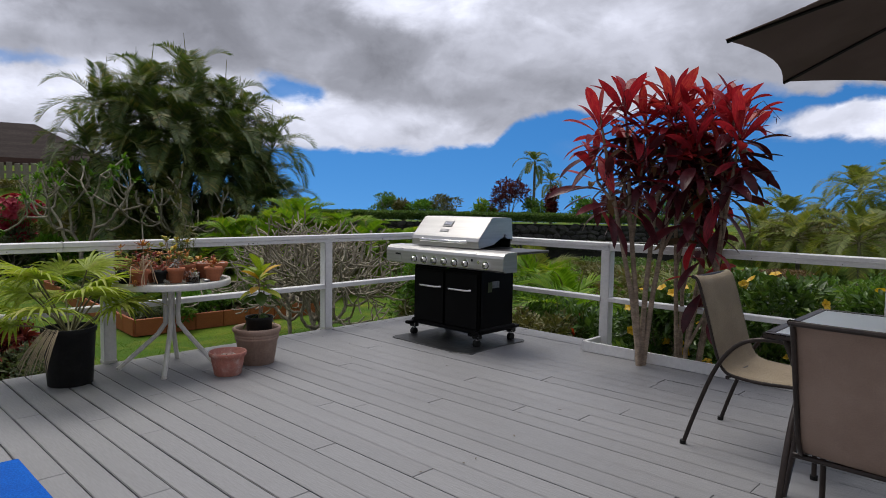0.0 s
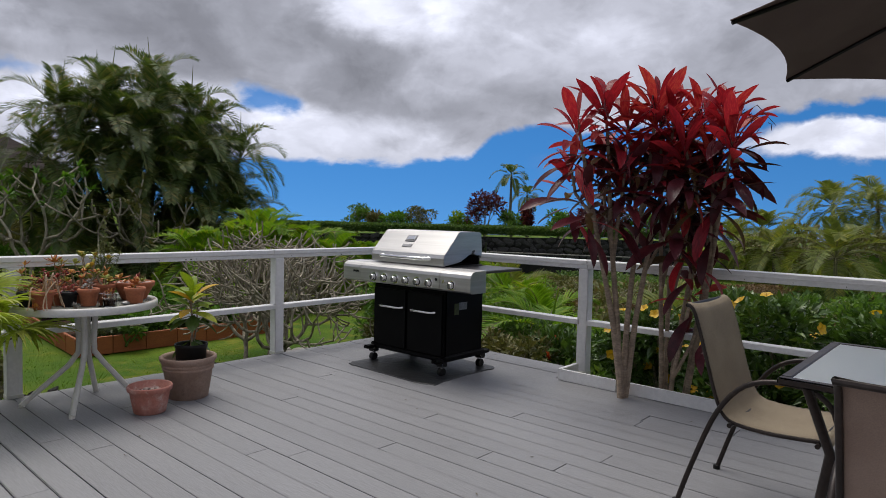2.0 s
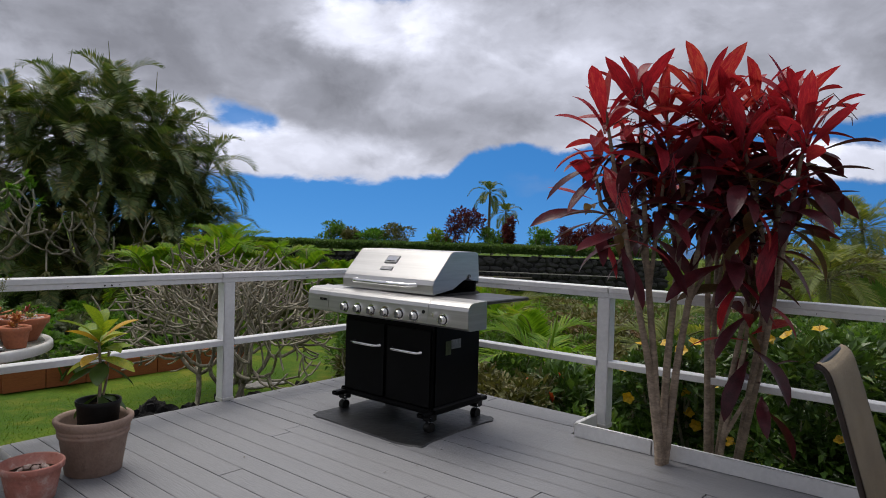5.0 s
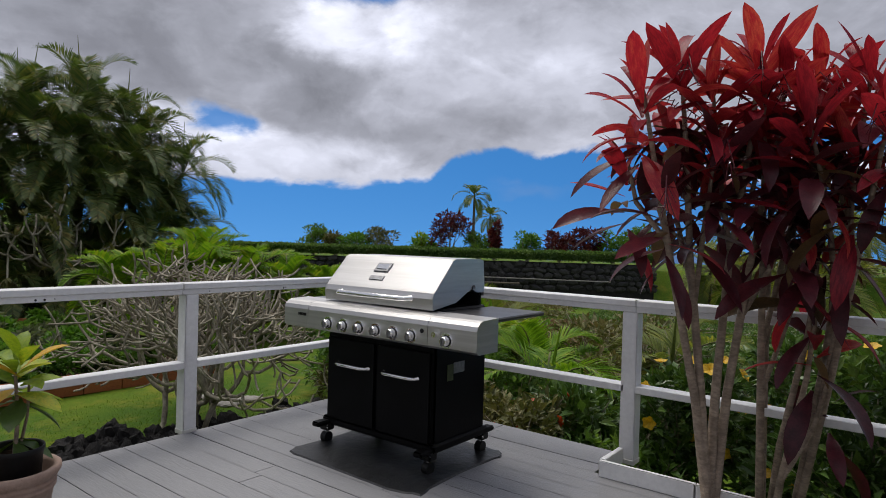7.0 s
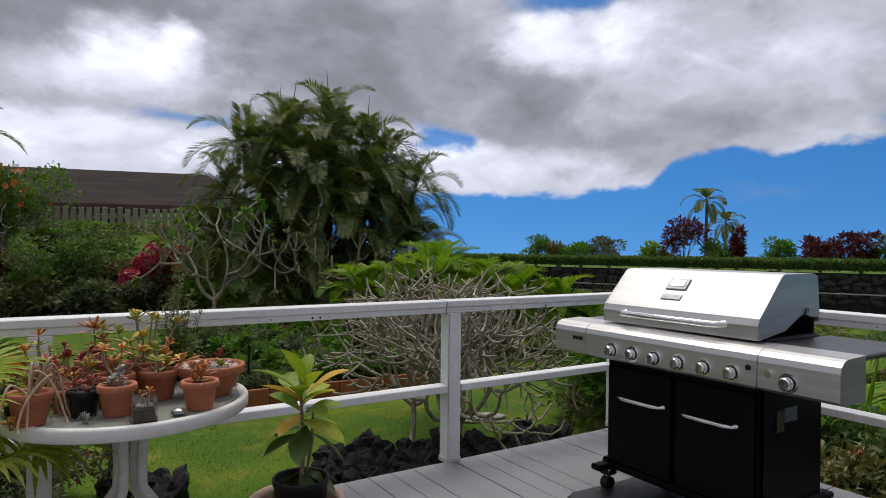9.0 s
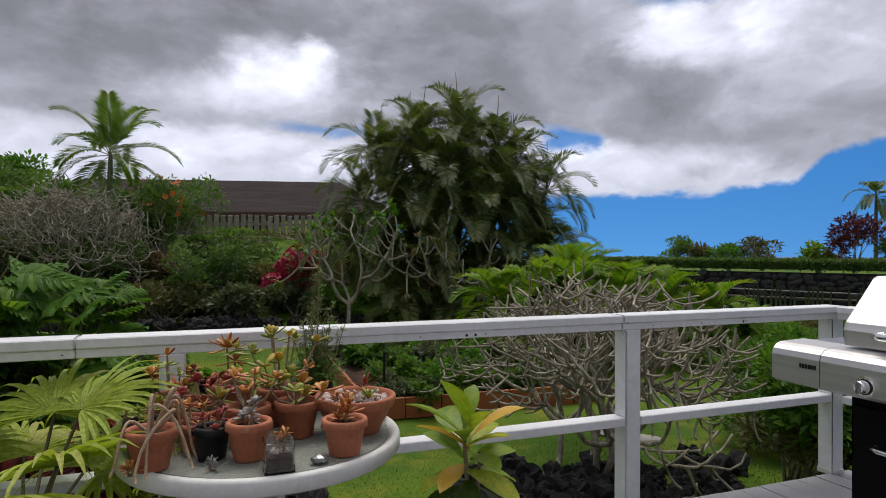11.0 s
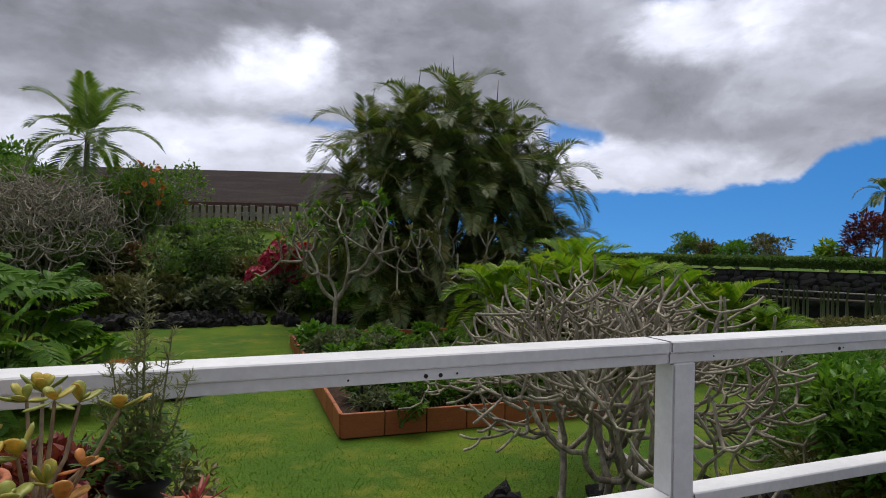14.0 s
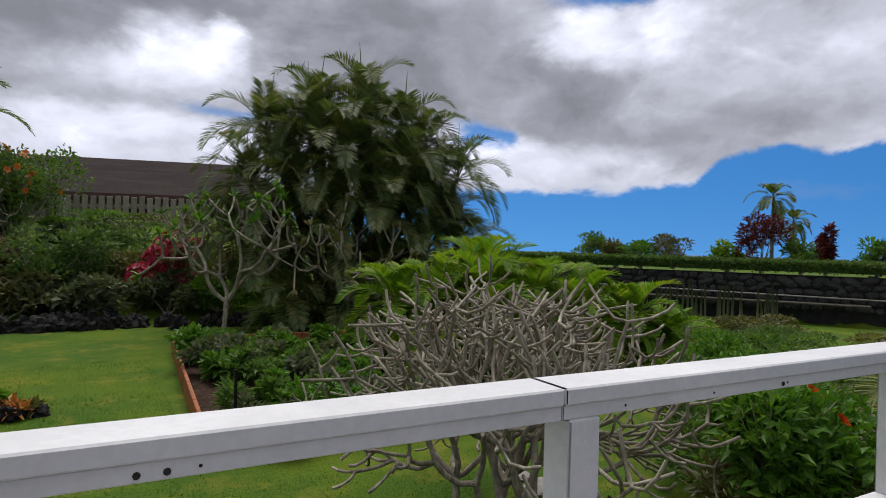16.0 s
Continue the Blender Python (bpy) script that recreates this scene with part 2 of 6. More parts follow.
M["palm_olive"] = mat("olive_palm_leaf", (0.10, 0.135, 0.030), (0.19, 0.225, 0.055), 1.5, 0.5, bump=0, rnd="island", c3=(0.36, 0.33, 0.06), transl=0.35, spec=0.25)
M["palm_bright"] = mat("bright_palm_leaf", (0.085, 0.20, 0.014), (0.19, 0.33, 0.022), 1.5, 0.5, bump=0, rnd="island", c3=(0.42, 0.38, 0.05), transl=0.38, spec=0.2)
M["palm_pot"] = mat("fan_palm_leaf", (0.22, 0.31, 0.025), (0.36, 0.44, 0.05), 3, 0.5, bump=0, rnd="island", c3=(0.48, 0.46, 0.14), transl=0.38, spec=0.3)
M["palm_stem"] = mat("palm_stem", (0.10, 0.10, 0.035), (0.20, 0.18, 0.08), 4, 0.6, bump=0.3)
M["palm_trunk"] = mat("palm_trunk", (0.08, 0.07, 0.055), (0.17, 0.15, 0.12), 4, 0.8, bump=0.6, bscale=18, stretch=(1, 1, 5))
M["green"] = mat("shrub_leaf", (0.050, 0.115, 0.022), (0.125, 0.225, 0.040), 1.2, 0.45, bump=0, rnd="island", c3=(0.19, 0.27, 0.06), transl=0.42, spec=0.3)
M["green_dark"] = mat("dark_shrub_leaf", (0.044, 0.092, 0.026), (0.115, 0.195, 0.050), 1.2, 0.42, bump=0, rnd="island", c3=(0.18, 0.24, 0.075), transl=0.42, spec=0.3)
M["hibiscus"] = mat("hibiscus_leaf", (0.030, 0.070, 0.014), (0.088, 0.165, 0.030), 1.2, 0.33, bump=0, rnd="island", c3=(0.19, 0.26, 0.05), transl=0.22, spec=0.5)
M["green_fresh"] = mat("fresh_leaf", (0.055, 0.15, 0.014), (0.115, 0.25, 0.026), 1.2, 0.5, bump=0, rnd="island", c3=(0.22, 0.35, 0.05), transl=0.32, spec=0.3)
M["green_grey"] = mat("greyish_leaf", (0.06, 0.085, 0.042), (0.13, 0.155, 0.085), 1.2, 0.55, bump=0, rnd="island", c3=(0.25, 0.26, 0.16), transl=0.35, spec=0.25)
M["dry_brown"] = mat("dry_brown_leaf", (0.10, 0.06, 0.03), (0.21, 0.13, 0.065), 1.2, 0.7, bump=0, rnd="island", c3=(0.26, 0.19, 0.09), transl=0.2)
M["philo"] = mat("philodendron_leaf", (0.045, 0.115, 0.018), (0.12, 0.24, 0.034), 1.2, 0.38, bump=0, rnd="island", c3=(0.20, 0.30, 0.035), transl=0.4, spec=0.1)
M["sprig"] = mat("sprig_leaf", (0.17, 0.19, 0.085), (0.30, 0.31, 0.15), 3, 0.6, bump=0, rnd="island", transl=0.25, spec=0.2)
M["croton_red"] = mat("red_croton_leaf", (0.055, 0.012, 0.013), (0.17, 0.026, 0.024), 2, 0.45, bump=0, rnd="island", c3=(0.45, 0.15, 0.04), transl=0.25, spec=0.3)
M["suc_stem"] = mat("succulent_stem", (0.26, 0.19, 0.11), (0.38, 0.29, 0.17), 12, 0.7, bump=0.2)
M["olive"] = mat("dry_leaf", (0.08, 0.09, 0.025), (0.17, 0.165, 0.05), 1.2, 0.6, bump=0, rnd="island", c3=(0.22, 0.16, 0.07), transl=0.2)
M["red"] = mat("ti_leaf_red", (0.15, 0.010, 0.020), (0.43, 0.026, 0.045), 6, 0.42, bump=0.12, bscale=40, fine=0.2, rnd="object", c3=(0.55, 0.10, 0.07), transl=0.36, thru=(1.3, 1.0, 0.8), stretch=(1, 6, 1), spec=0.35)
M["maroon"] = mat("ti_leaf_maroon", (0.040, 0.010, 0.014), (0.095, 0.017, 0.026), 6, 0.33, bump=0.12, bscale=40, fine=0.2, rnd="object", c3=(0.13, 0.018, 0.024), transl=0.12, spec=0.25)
M["ti_green"] = mat("ti_leaf_green", (0.06, 0.05, 0.03), (0.20, 0.11, 0.05), 6, 0.5, bump=0.1, rnd="object", transl=0.2, spec=0.2)
M["dark_red"] = mat("dark_red_leaf", (0.055, 0.014, 0.018), (0.135, 0.024, 0.030), 2, 0.5, bump=0, rnd="island", c3=(0.26, 0.070, 0.030), transl=0.22, spec=0.3)
M["magenta"] = mat("bougainvillea", (0.30, 0.012, 0.045), (0.48, 0.03, 0.07), 2, 0.6, bump=0, rnd="island", transl=0.3)
M["orange"] = mat("orange_flower", (0.50, 0.10, 0.012), (0.62, 0.20, 0.02), 2, 0.5, bump=0, rnd="island", transl=0.3)
M["yellow"] = mat("yellow_flower", (0.70, 0.42, 0.02), (0.80, 0.52, 0.03), 4, 0.5, bump=0, transl=0.3)
M["red_flower"] = mat("red_flower", (0.60, 0.05, 0.01), (0.68, 0.09, 0.015), 4, 0.5, bump=0, transl=0.3)
M["lava"] = mat("lava_rock", (0.007, 0.0065, 0.0065), (0.026, 0.023, 0.021), 7, 0.9, bump=1.0, bscale=32, fine=0.4, rnd="object")
M["wall_stone"] = mat("wall_stone", (0.022, 0.022, 0.023), (0.075, 0.073, 0.07), 4, 0.9, bump=0.9, bscale=14, fine=0.4, rnd="object")
M["mortar"] = mat("mortar", (0.012, 0.012, 0.012), (0.028, 0.027, 0.026), 5, 0.95, bump=0.8, bscale=20)
M["terracotta"] = mat("terracotta", (0.36, 0.112, 0.052), (0.47, 0.165, 0.080), 9, 0.8, bump=0.25, bscale=70, fine=0.12, rnd="object", stain=(0.42, 0.30, 0.23), mark=(0.60, 0.74))
M["clay_pale"] = mat("pale_clay", (0.30, 0.20, 0.155), (0.38, 0.27, 0.215), 7, 0.75, bump=0.25, bscale=60, fine=0.1, stain=(0.25, 0.17, 0.13))
M["clay_pink"] = mat("pink_clay", (0.42, 0.155, 0.115), (0.50, 0.24, 0.20), 6, 0.7, bump=0.2, bscale=60, fine=0.12, stain=(0.58, 0.42, 0.37), mark=(0.5, 0.68))
M["timber"] = mat("orange_timber", (0.28, 0.075, 0.022), (0.40, 0.125, 0.04), 3, 0.65, bump=0.35, bscale=30, fine=0.22, rnd="object", stretch=(1, 1, 9))
M["fence_wood"] = mat("fence_wood", (0.22, 0.19, 0.15), (0.36, 0.32, 0.27), 5, 0.8, bump=0.4, bscale=30, rnd="object", stretch=(4, 4, 1))
M["timber_grey"] = mat("weathered_timber", (0.10, 0.082, 0.065), (0.20, 0.17, 0.135), 3, 0.8, bump=0.4, bscale=26, fine=0.3, rnd="object", stretch=(6, 6, 0.7))
M["sling"] = mat("beige_sling", (0.26, 0.205, 0.14), (0.32, 0.26, 0.18), 5, 0.75, bump=0.3, bscale=420, fine=0.18)
M["frame_brown"] = mat("bronze_frame", (0.020, 0.014, 0.012), (0.035, 0.024, 0.02), 8, 0.4, 0.3, bump=0.06)
M["canvas"] = mat("brown_canvas", (0.19, 0.15, 0.135), (0.225, 0.18, 0.165), 3, 0.85, bump=0.2, bscale=500, fine=0.1, transl=0.55, thru=(0.62, 0.60, 0.60))
M["sling_brown"] = mat("brown_sling", (0.27, 0.19, 0.152), (0.33, 0.24, 0.195), 5, 0.8, bump=0.3, bscale=420, fine=0.18)
M["enam_white"] = mat("white_enamel", (0.62, 0.61, 0.57), (0.70, 0.69, 0.66), 6, 0.45, bump=0.08, fine=0.06, stain=(0.36, 0.29, 0.22), mark=(0.66, 0.76))
M["blue"] = mat("blue_vinyl", (0.003, 0.085, 0.42), (0.005, 0.11, 0.50), 4, 0.7, bump=0.15, bscale=120, spec=0.1)
M["pebble"] = mat("pebble", (0.42, 0.30, 0.25), (0.58, 0.50, 0.45), 12, 0.7, bump=0.3, rnd="island", c3=(0.62, 0.40, 0.34))
M["suc_green"] = mat("succulent_green", (0.20, 0.26, 0.045), (0.36, 0.38, 0.08), 14, 0.4, bump=0.05, rnd="island", c3=(0.70, 0.42, 0.05), transl=0.15, spec=0.35)
M["suc_orange"] = mat("succulent_orange", (0.46, 0.11, 0.04), (0.60, 0.26, 0.06), 14, 0.4, bump=0.05, rnd="island", c3=(0.52, 0.36, 0.06), transl=0.12)
M["suc_red"] = mat("succulent_red", (0.16, 0.014, 0.018), (0.36, 0.05, 0.035), 14, 0.4, bump=0.05, rnd="island", c3=(0.34, 0.10, 0.07), transl=0.1)
M["suc_grey"] = mat("succulent_grey", (0.20, 0.22, 0.19), (0.34, 0.33, 0.30), 14, 0.5, bump=0.05, rnd="island", c3=(0.42, 0.33, 0.33), transl=0.1)
M["cactus_tan"] = mat("tan_cactus_stem", (0.42, 0.28, 0.17), (0.52, 0.38, 0.25), 20, 0.7, bump=0.3, bscale=200)
M["croton_d"] = mat("croton_leaf_dark", (0.030, 0.070, 0.012), (0.075, 0.13, 0.02), 9, 0.4, bump=0.1, rnd="object", transl=0.2, spec=0.4)
M["croton"] = mat("croton_leaf", (0.12, 0.22, 0.018), (0.27, 0.36, 0.028), 9, 0.45, bump=0.1, rnd="object", c3=(0.48, 0.45, 0.04), transl=0.3, spec=0.3, stain=(0.42, 0.34, 0.04), mark=(0.60, 0.70))
M["croton_y"] = mat("croton_leaf_yellow", (0.55, 0.30, 0.02), (0.68, 0.42, 0.03), 9, 0.38, bump=0.1, rnd="object", transl=0.25)
M["roof"] = mat("brown_shingle", (0.040, 0.031, 0.029), (0.062, 0.050, 0.046), 0.8, 0.95, bump=0.5, bscale=14, fine=0.35, stretch=(0.5, 3, 3), spec=0.15)
M["fascia"] = mat("maroon_fascia", (0.075, 0.030, 0.026), (0.105, 0.045, 0.038), 2, 0.7)
M["wall_red"] = mat("brown_wall", (0.17, 0.09, 0.075), (0.22, 0.125, 0.10), 1, 0.8, bump=0.1)
M["cream"] = mat("cream_wall", (0.55, 0.51, 0.44), (0.62, 0.58, 0.51), 1, 0.8, bump=0.2, bscale=40)
M["water"] = mat("sea", (0.006, 0.055, 0.16), (0.010, 0.075, 0.20), 0.01, 0.25, bump=0.2, bscale=0.3)
M["concrete"] = mat("concrete", (0.28, 0.26, 0.24), (0.38, 0.36, 0.33), 3, 0.85, bump=0.4, bscale=25)
glass = bpy.data.materials.new("frosted_glass")
glass.use_nodes = True
_p = glass.node_tree.nodes["Principled BSDF"]
_p.inputs["Base Color"].default_value = (0.80, 0.86, 0.86, 1)
_p.inputs["Roughness"].default_value = 0.28
_p.inputs["Transmission Weight"].default_value = 0.75
M["glass"] = glass
clear = bpy.data.materials.new("clear_glass")
clear.use_nodes = True
_p = clear.node_tree.nodes["Principled BSDF"]
_p.inputs["Base Color"].default_value = (0.95, 0.97, 0.96, 1)
_p.inputs["Roughness"].default_value = 0.03
_p.inputs["Transmission Weight"].default_value = 1.0
M["clear"] = clear

# ---- geometry helpers ----


class Geo:
    """Collects vertices and faces of one mesh."""

    def __init__(self):
        self.v, self.f, self.mi = [], [], []

    def add(self, verts, faces, mi=0):
        o = len(self.v)
        self.v.extend(tuple(p) for p in verts)
        self.f.extend(tuple(i + o for i in f) for f in faces)
        self.mi.extend([mi] * len(faces))
        return self

    def box(self, c, s, b=0.0, R=None, mi=0):
        hx, hy, hz = s[0] / 2, s[1] / 2, s[2] / 2
        b = min(b, hx * 0.9, hy * 0.9, hz * 0.9)
        c = Vector(c)
        sg = [(x, y, z) for x in (-1, 1) for y in (-1, 1) for z in (-1, 1)]
        if b <= 0:
            vs = [Vector((x * hx, y * hy, z * hz)) for x, y, z in sg]
            fs = [(0, 1, 3, 2), (4, 6, 7, 5), (0, 4, 5, 1), (2, 3, 7, 6), (0, 2, 6, 4), (1, 5, 7, 3)]
        else:
            vs = []
            for x, y, z in sg:
                vs += [Vector((x * hx, y * (hy - b), z * (hz - b))), Vector((x * (hx - b), y * hy, z * (hz - b))), Vector((x * (hx - b), y * (hy - b), z * hz))]
            fs = [(0, 3, 9, 6), (12, 18, 21, 15), (1, 13, 16, 4), (7, 10, 22, 19), (2, 8, 20, 14), (5, 17, 23, 11)]
            for i in range(4):
                k = 3 * i
                fs.append((k, k + 1, k + 2) if i in (1, 2) else (k, k + 2, k + 1))
                k = 12 + 3 * i
                fs.append((k, k + 2, k + 1) if i in (1, 2) else (k, k + 1, k + 2))
            # corner triples: 0 along x face, 1 along y face, 2 along z face
            e = [(0, 2, 5, 3), (6, 9, 11, 8), (12, 15, 17, 14), (18, 20, 23, 21), (0, 6, 7, 1), (3, 4, 10, 9), (12, 13, 19, 18), (15, 21, 22, 16), (1, 13, 14, 2), (4, 5, 17, 16), (7, 8, 20, 19), (10, 22, 23, 11)]
            fs += e
        if R is not None:
            vs = [R @ p for p in vs]
        return self.add([p + c for p in vs], fs, mi)

    def tube(self, pts, rad, n=8, cap=True, mi=0):
        pts = [Vector(p) for p in pts]
        if isinstance(rad, (int, float)):
            rad = [rad] * len(pts)
        vs, fs, ref = [], [], None
        for i, p in enumerate(pts):
            d = (pts[min(i + 1, len(pts) - 1)] - pts[max(i - 1, 0)]).normalized()
            if ref is None:
                ref = Vector((0, 0, 1)) if abs(d.z) < 0.9 else Vector((1, 0, 0))
            a = d.cross(ref)
            if a.length < 1e-6:
                a = d.orthogonal()
            a.normalize()
            b = a.cross(d)
            ref = b
            for k in range(n):
                w = 2 * math.pi * k / n
                vs.append(p + rad[i] * (math.cos(w) * a + math.sin(w) * b))
        for i in range(len(pts) - 1):
            for k in range(n):
                k2 = (k + 1) % n
                fs.append((i * n + k, i * n + k2, (i + 1) * n + k2, (i + 1) * n + k))
        if cap:
            fs.append(tuple(range(n)))
            fs.append(tuple(range((len(pts) - 1) * n + n - 1, (len(pts) - 1) * n - 1, -1)))
        return self.add(vs, fs, mi)

    def lathe(self, prof, n=24, c=(0, 0, 0), mi=0):
        c = Vector(c)
        vs = [c + Vector((r * math.cos(2 * math.pi * k / n), r * math.sin(2 * math.pi * k / n), z)) for r, z in prof for k in range(n)]
        fs = []
        for i in range(len(prof) - 1):
            for k in range(n):
                k2 = (k + 1) % n
                fs.append((i * n + k, i * n + k2, (i + 1) * n + k2, (i + 1) * n + k))
        return self.add(vs, fs, mi)

    def leaf(self, base, d, up, length, width, droop=0.3, n=4, fold=0.15, widest=0.4, tip=0.0, twist=0.0, mi=0):
        """A leaf blade: starts at base towards d, bends down as it goes, folded along its midrib."""
        base, d, up = Vector(base), Vector(d).normalized(), Vector(up)
        side = d.cross(up)
        if side.length < 1e-4:
            side = d.orthogonal()
        side.normalize()
        vs, fs, p = [], [], base.copy()
        for i in range(n + 1):
            s = i / n
            w = width * (math.sin(math.pi * min(1, s ** (math.log(0.5) / math.log(widest)))) ** 0.8 if 0 < s < 1 else tip)
            if s == 0:
                w = width * 0.16
            nrm = side.cross(d).normalized()
            sd = (Matrix.Rotation(twist * s, 3, d) @ side) if twist else side
            vs += [p - sd * w / 2 + nrm * fold * w, p.copy(), p + sd * w / 2 + nrm * fold * w]
            p = p + d * (length / n)
            d = (d + Vector((0, 0, -1)) * droop / n * (0.5 + 1.2 * s)).normalized()
        for i in range(n):
            a = 3 * i
            fs += [(a, a + 1, a + 4, a + 3), (a + 1, a + 2, a + 5, a + 4)]
        return self.add(vs, fs, mi)

    def mesh(self, name, mats, smooth=False):
        me = bpy.data.meshes.new(name)
        me.from_pydata(self.v, [], self.f)
        for m in (mats if isinstance(mats, (list, tuple)) else [mats]):
            me.materials.append(M[m] if isinstance(m, str) else m)
        if len(me.materials) > 1:
            me.polygons.foreach_set("material_index", self.mi)
        if smooth:
            me.polygons.foreach_set("use_smooth", [True] * len(me.polygons))
        me.update()
        return me


def thing(name, m=None, label="", category="", group="", kind=""):
    ob = new(name)
    ob.empty_display_size = 0.1
    if m is not None:
        ob.matrix_world = m if isinstance(m, Matrix) else Matrix.Translation(m)
    return tagged(ob, label, category, group, kind)


def part(name, g, material, parent=None, label="", smooth=False, m=None):
    me = g.mesh(name, material, smooth) if isinstance(g, Geo) else g
    ob = new(name, me)
    if parent is not None:
        ob.parent = parent
    if m is not None:
        ob.matrix_basis = m
    if label:
        ob["label"] = label
    return ob


def solo(name, g, material, label, category, group="", kind="", smooth=False, m=None):
    return tagged(part(name, g, material, None, "", smooth, m), label, category, group, kind)


rng = random.Random(7)


def U(a, b):
    return rng.uniform(a, b)


def rdir(zlo=-1.0, zhi=1.0):
    z, a = U(zlo, zhi), U(0, 2 * math.pi)
    r = math.sqrt(max(0, 1 - z * z))
    return Vector((r * math.cos(a), r * math.sin(a), z))

# ---- ground, sea, added house walls behind ----
LAWN = -0.9
WALL_A, WALL_B = Vector((16.4, 24.6, 0)), Vector((25.6, 10.4, 0))


def ground_z(x, y):
    z = LAWN
    # the far border rises towards the neighbour
    s = min(1, max(0, (y - 20.5) / 9))
    z += 2.7 * s * s * (3 - 2 * s) * min(1, max(0, (16 - x) / 6))
    # beyond the stone wall the hill falls to the sea
    n = Vector((14.2, 9.2, 0)).normalized()
    d = (Vector((x, y, 0)) - WALL_A).dot(n)
    if d > 0.4:
        z += 1.2 * min(1, (d - 0.4) / 1.0)
    if d > 14:
        z -= min(62, (d - 14) * 0.22)
    z += 0.05 * noise.noise(Vector((x * 0.35, y * 0.35, 0)))
    return z


def axis_steps():
    a = [-4000, -1500, -500, -180, -80, -40]
    v = -20.0
    while v < 60:
        a.append(v)
        v += 0.8
    return a + [60, 75, 95, 130, 180, 260, 400, 700, 1400, 2600, 4000]


g = Geo()
ax_ = axis_steps()
na = len(ax_)
g.add([(x, y, ground_z(x, y)) for x in ax_ for y in ax_], [(i * na + j, (i + 1) * na + j, (i + 1) * na + j + 1, i * na + j + 1) for i in range(na - 1) for j in range(na - 1)])
solo("ground", g, "grass", "green mown garden lawn on sloping ground", "ground", kind="structure", smooth=True)
g = Geo().add([(-4800, -4800, -45), (4800, -4800, -45), (4800, 4800, -45), (-4800, 4800, -45)], [(0, 1, 2, 3)])
solo("water", g, "water", "deep blue ocean reaching to the horizon", "sea", kind="structure")

# plain house walls behind the walk, unseen, added for the grill's steel to reflect
for nm, c, sz in (("wall_west", (-3.42, 0.3, 1.0), (0.2, 9.4, 3.8)), ("wall_south", (1.1, -4.25, 1.0), (8.84, 0.2, 3.8))):
    solo(nm, Geo().box(c, sz, 0.01), "cream", "unseen plain cream house wall added to reflect in the grill", "wall", kind="structure")

# ---- deck ----
DX0, DX1, DY0, DY1 = -3.24, 5.56, -4.0, 5.80
NOTCH_X, NOTCH_Y = 5.16, 3.56      # planting notch beside the right rail
deck = thing("deck", (0, 0, 0), "grey painted wooden board deck", "deck", kind="structure")
# joists and rim below the boards
g = Geo()
g.box(((DX0 + DX1) / 2, DY1 - 0.03, -0.17), (DX1 - DX0, 0.04, 0.26), 0.004)
g.box((DX1 - 0.03, (NOTCH_Y + DY1) / 2, -0.17), (0.04, DY1 - NOTCH_Y - 0.1, 0.26), 0.004)
g.box((NOTCH_X + 0.02, (DY0 + NOTCH_Y) / 2, -0.17), (0.04, NOTCH_Y - DY0, 0.26), 0.004)
yy = DY0 + 0.4
while yy < DY1 - 0.2:
    g.box(((DX0 + NOTCH_X) / 2, yy, -0.13), (NOTCH_X - DX0, 0.04, 0.18))
    yy += 0.6
part("deck_frame", g, "deck", deck)
PITCH = 0.137
board_meshes = {}
ri = random.Random(3)
xi = 1.21 - 32.5 * PITCH
while xi < DX1 - 0.02:
    top = DY1
    low = DY0 if xi < NOTCH_X - 0.03 else NOTCH_Y + 0.03
    y = low + ri.uniform(0.6, 3.2)
    cuts = [low]
    while y < top - 0.5:
        cuts.append(y)
        y += ri.choice((2.4, 3.0, 3.6))
    cuts.append(top + 0.025)
    for a, b in zip(cuts, cuts[1:]):
        ln = round(b - a - 0.004, 3)
        key = (ln, xi < 1.9)
        if key not in board_meshes:
            board_meshes[key] = Geo().box((0, 0, -0.016), (PITCH - (0.0062 if xi < 1.9 else 0.0026), ln, 0.032), 0.003 if xi < 1.9 else 0.0014).mesh("board", "deck")
        part("board", board_meshes[key], None, deck, m=pose(xi, (a + b) / 2, ri.uniform(-0.0012, 0.0012)))
    xi += PITCH

# ---- railing ----


nail_mesh = Geo().lathe([(0.0032, -0.001), (0.0028, 0.001), (0.0, 0.0014)], 8).mesh("nail", "nail")


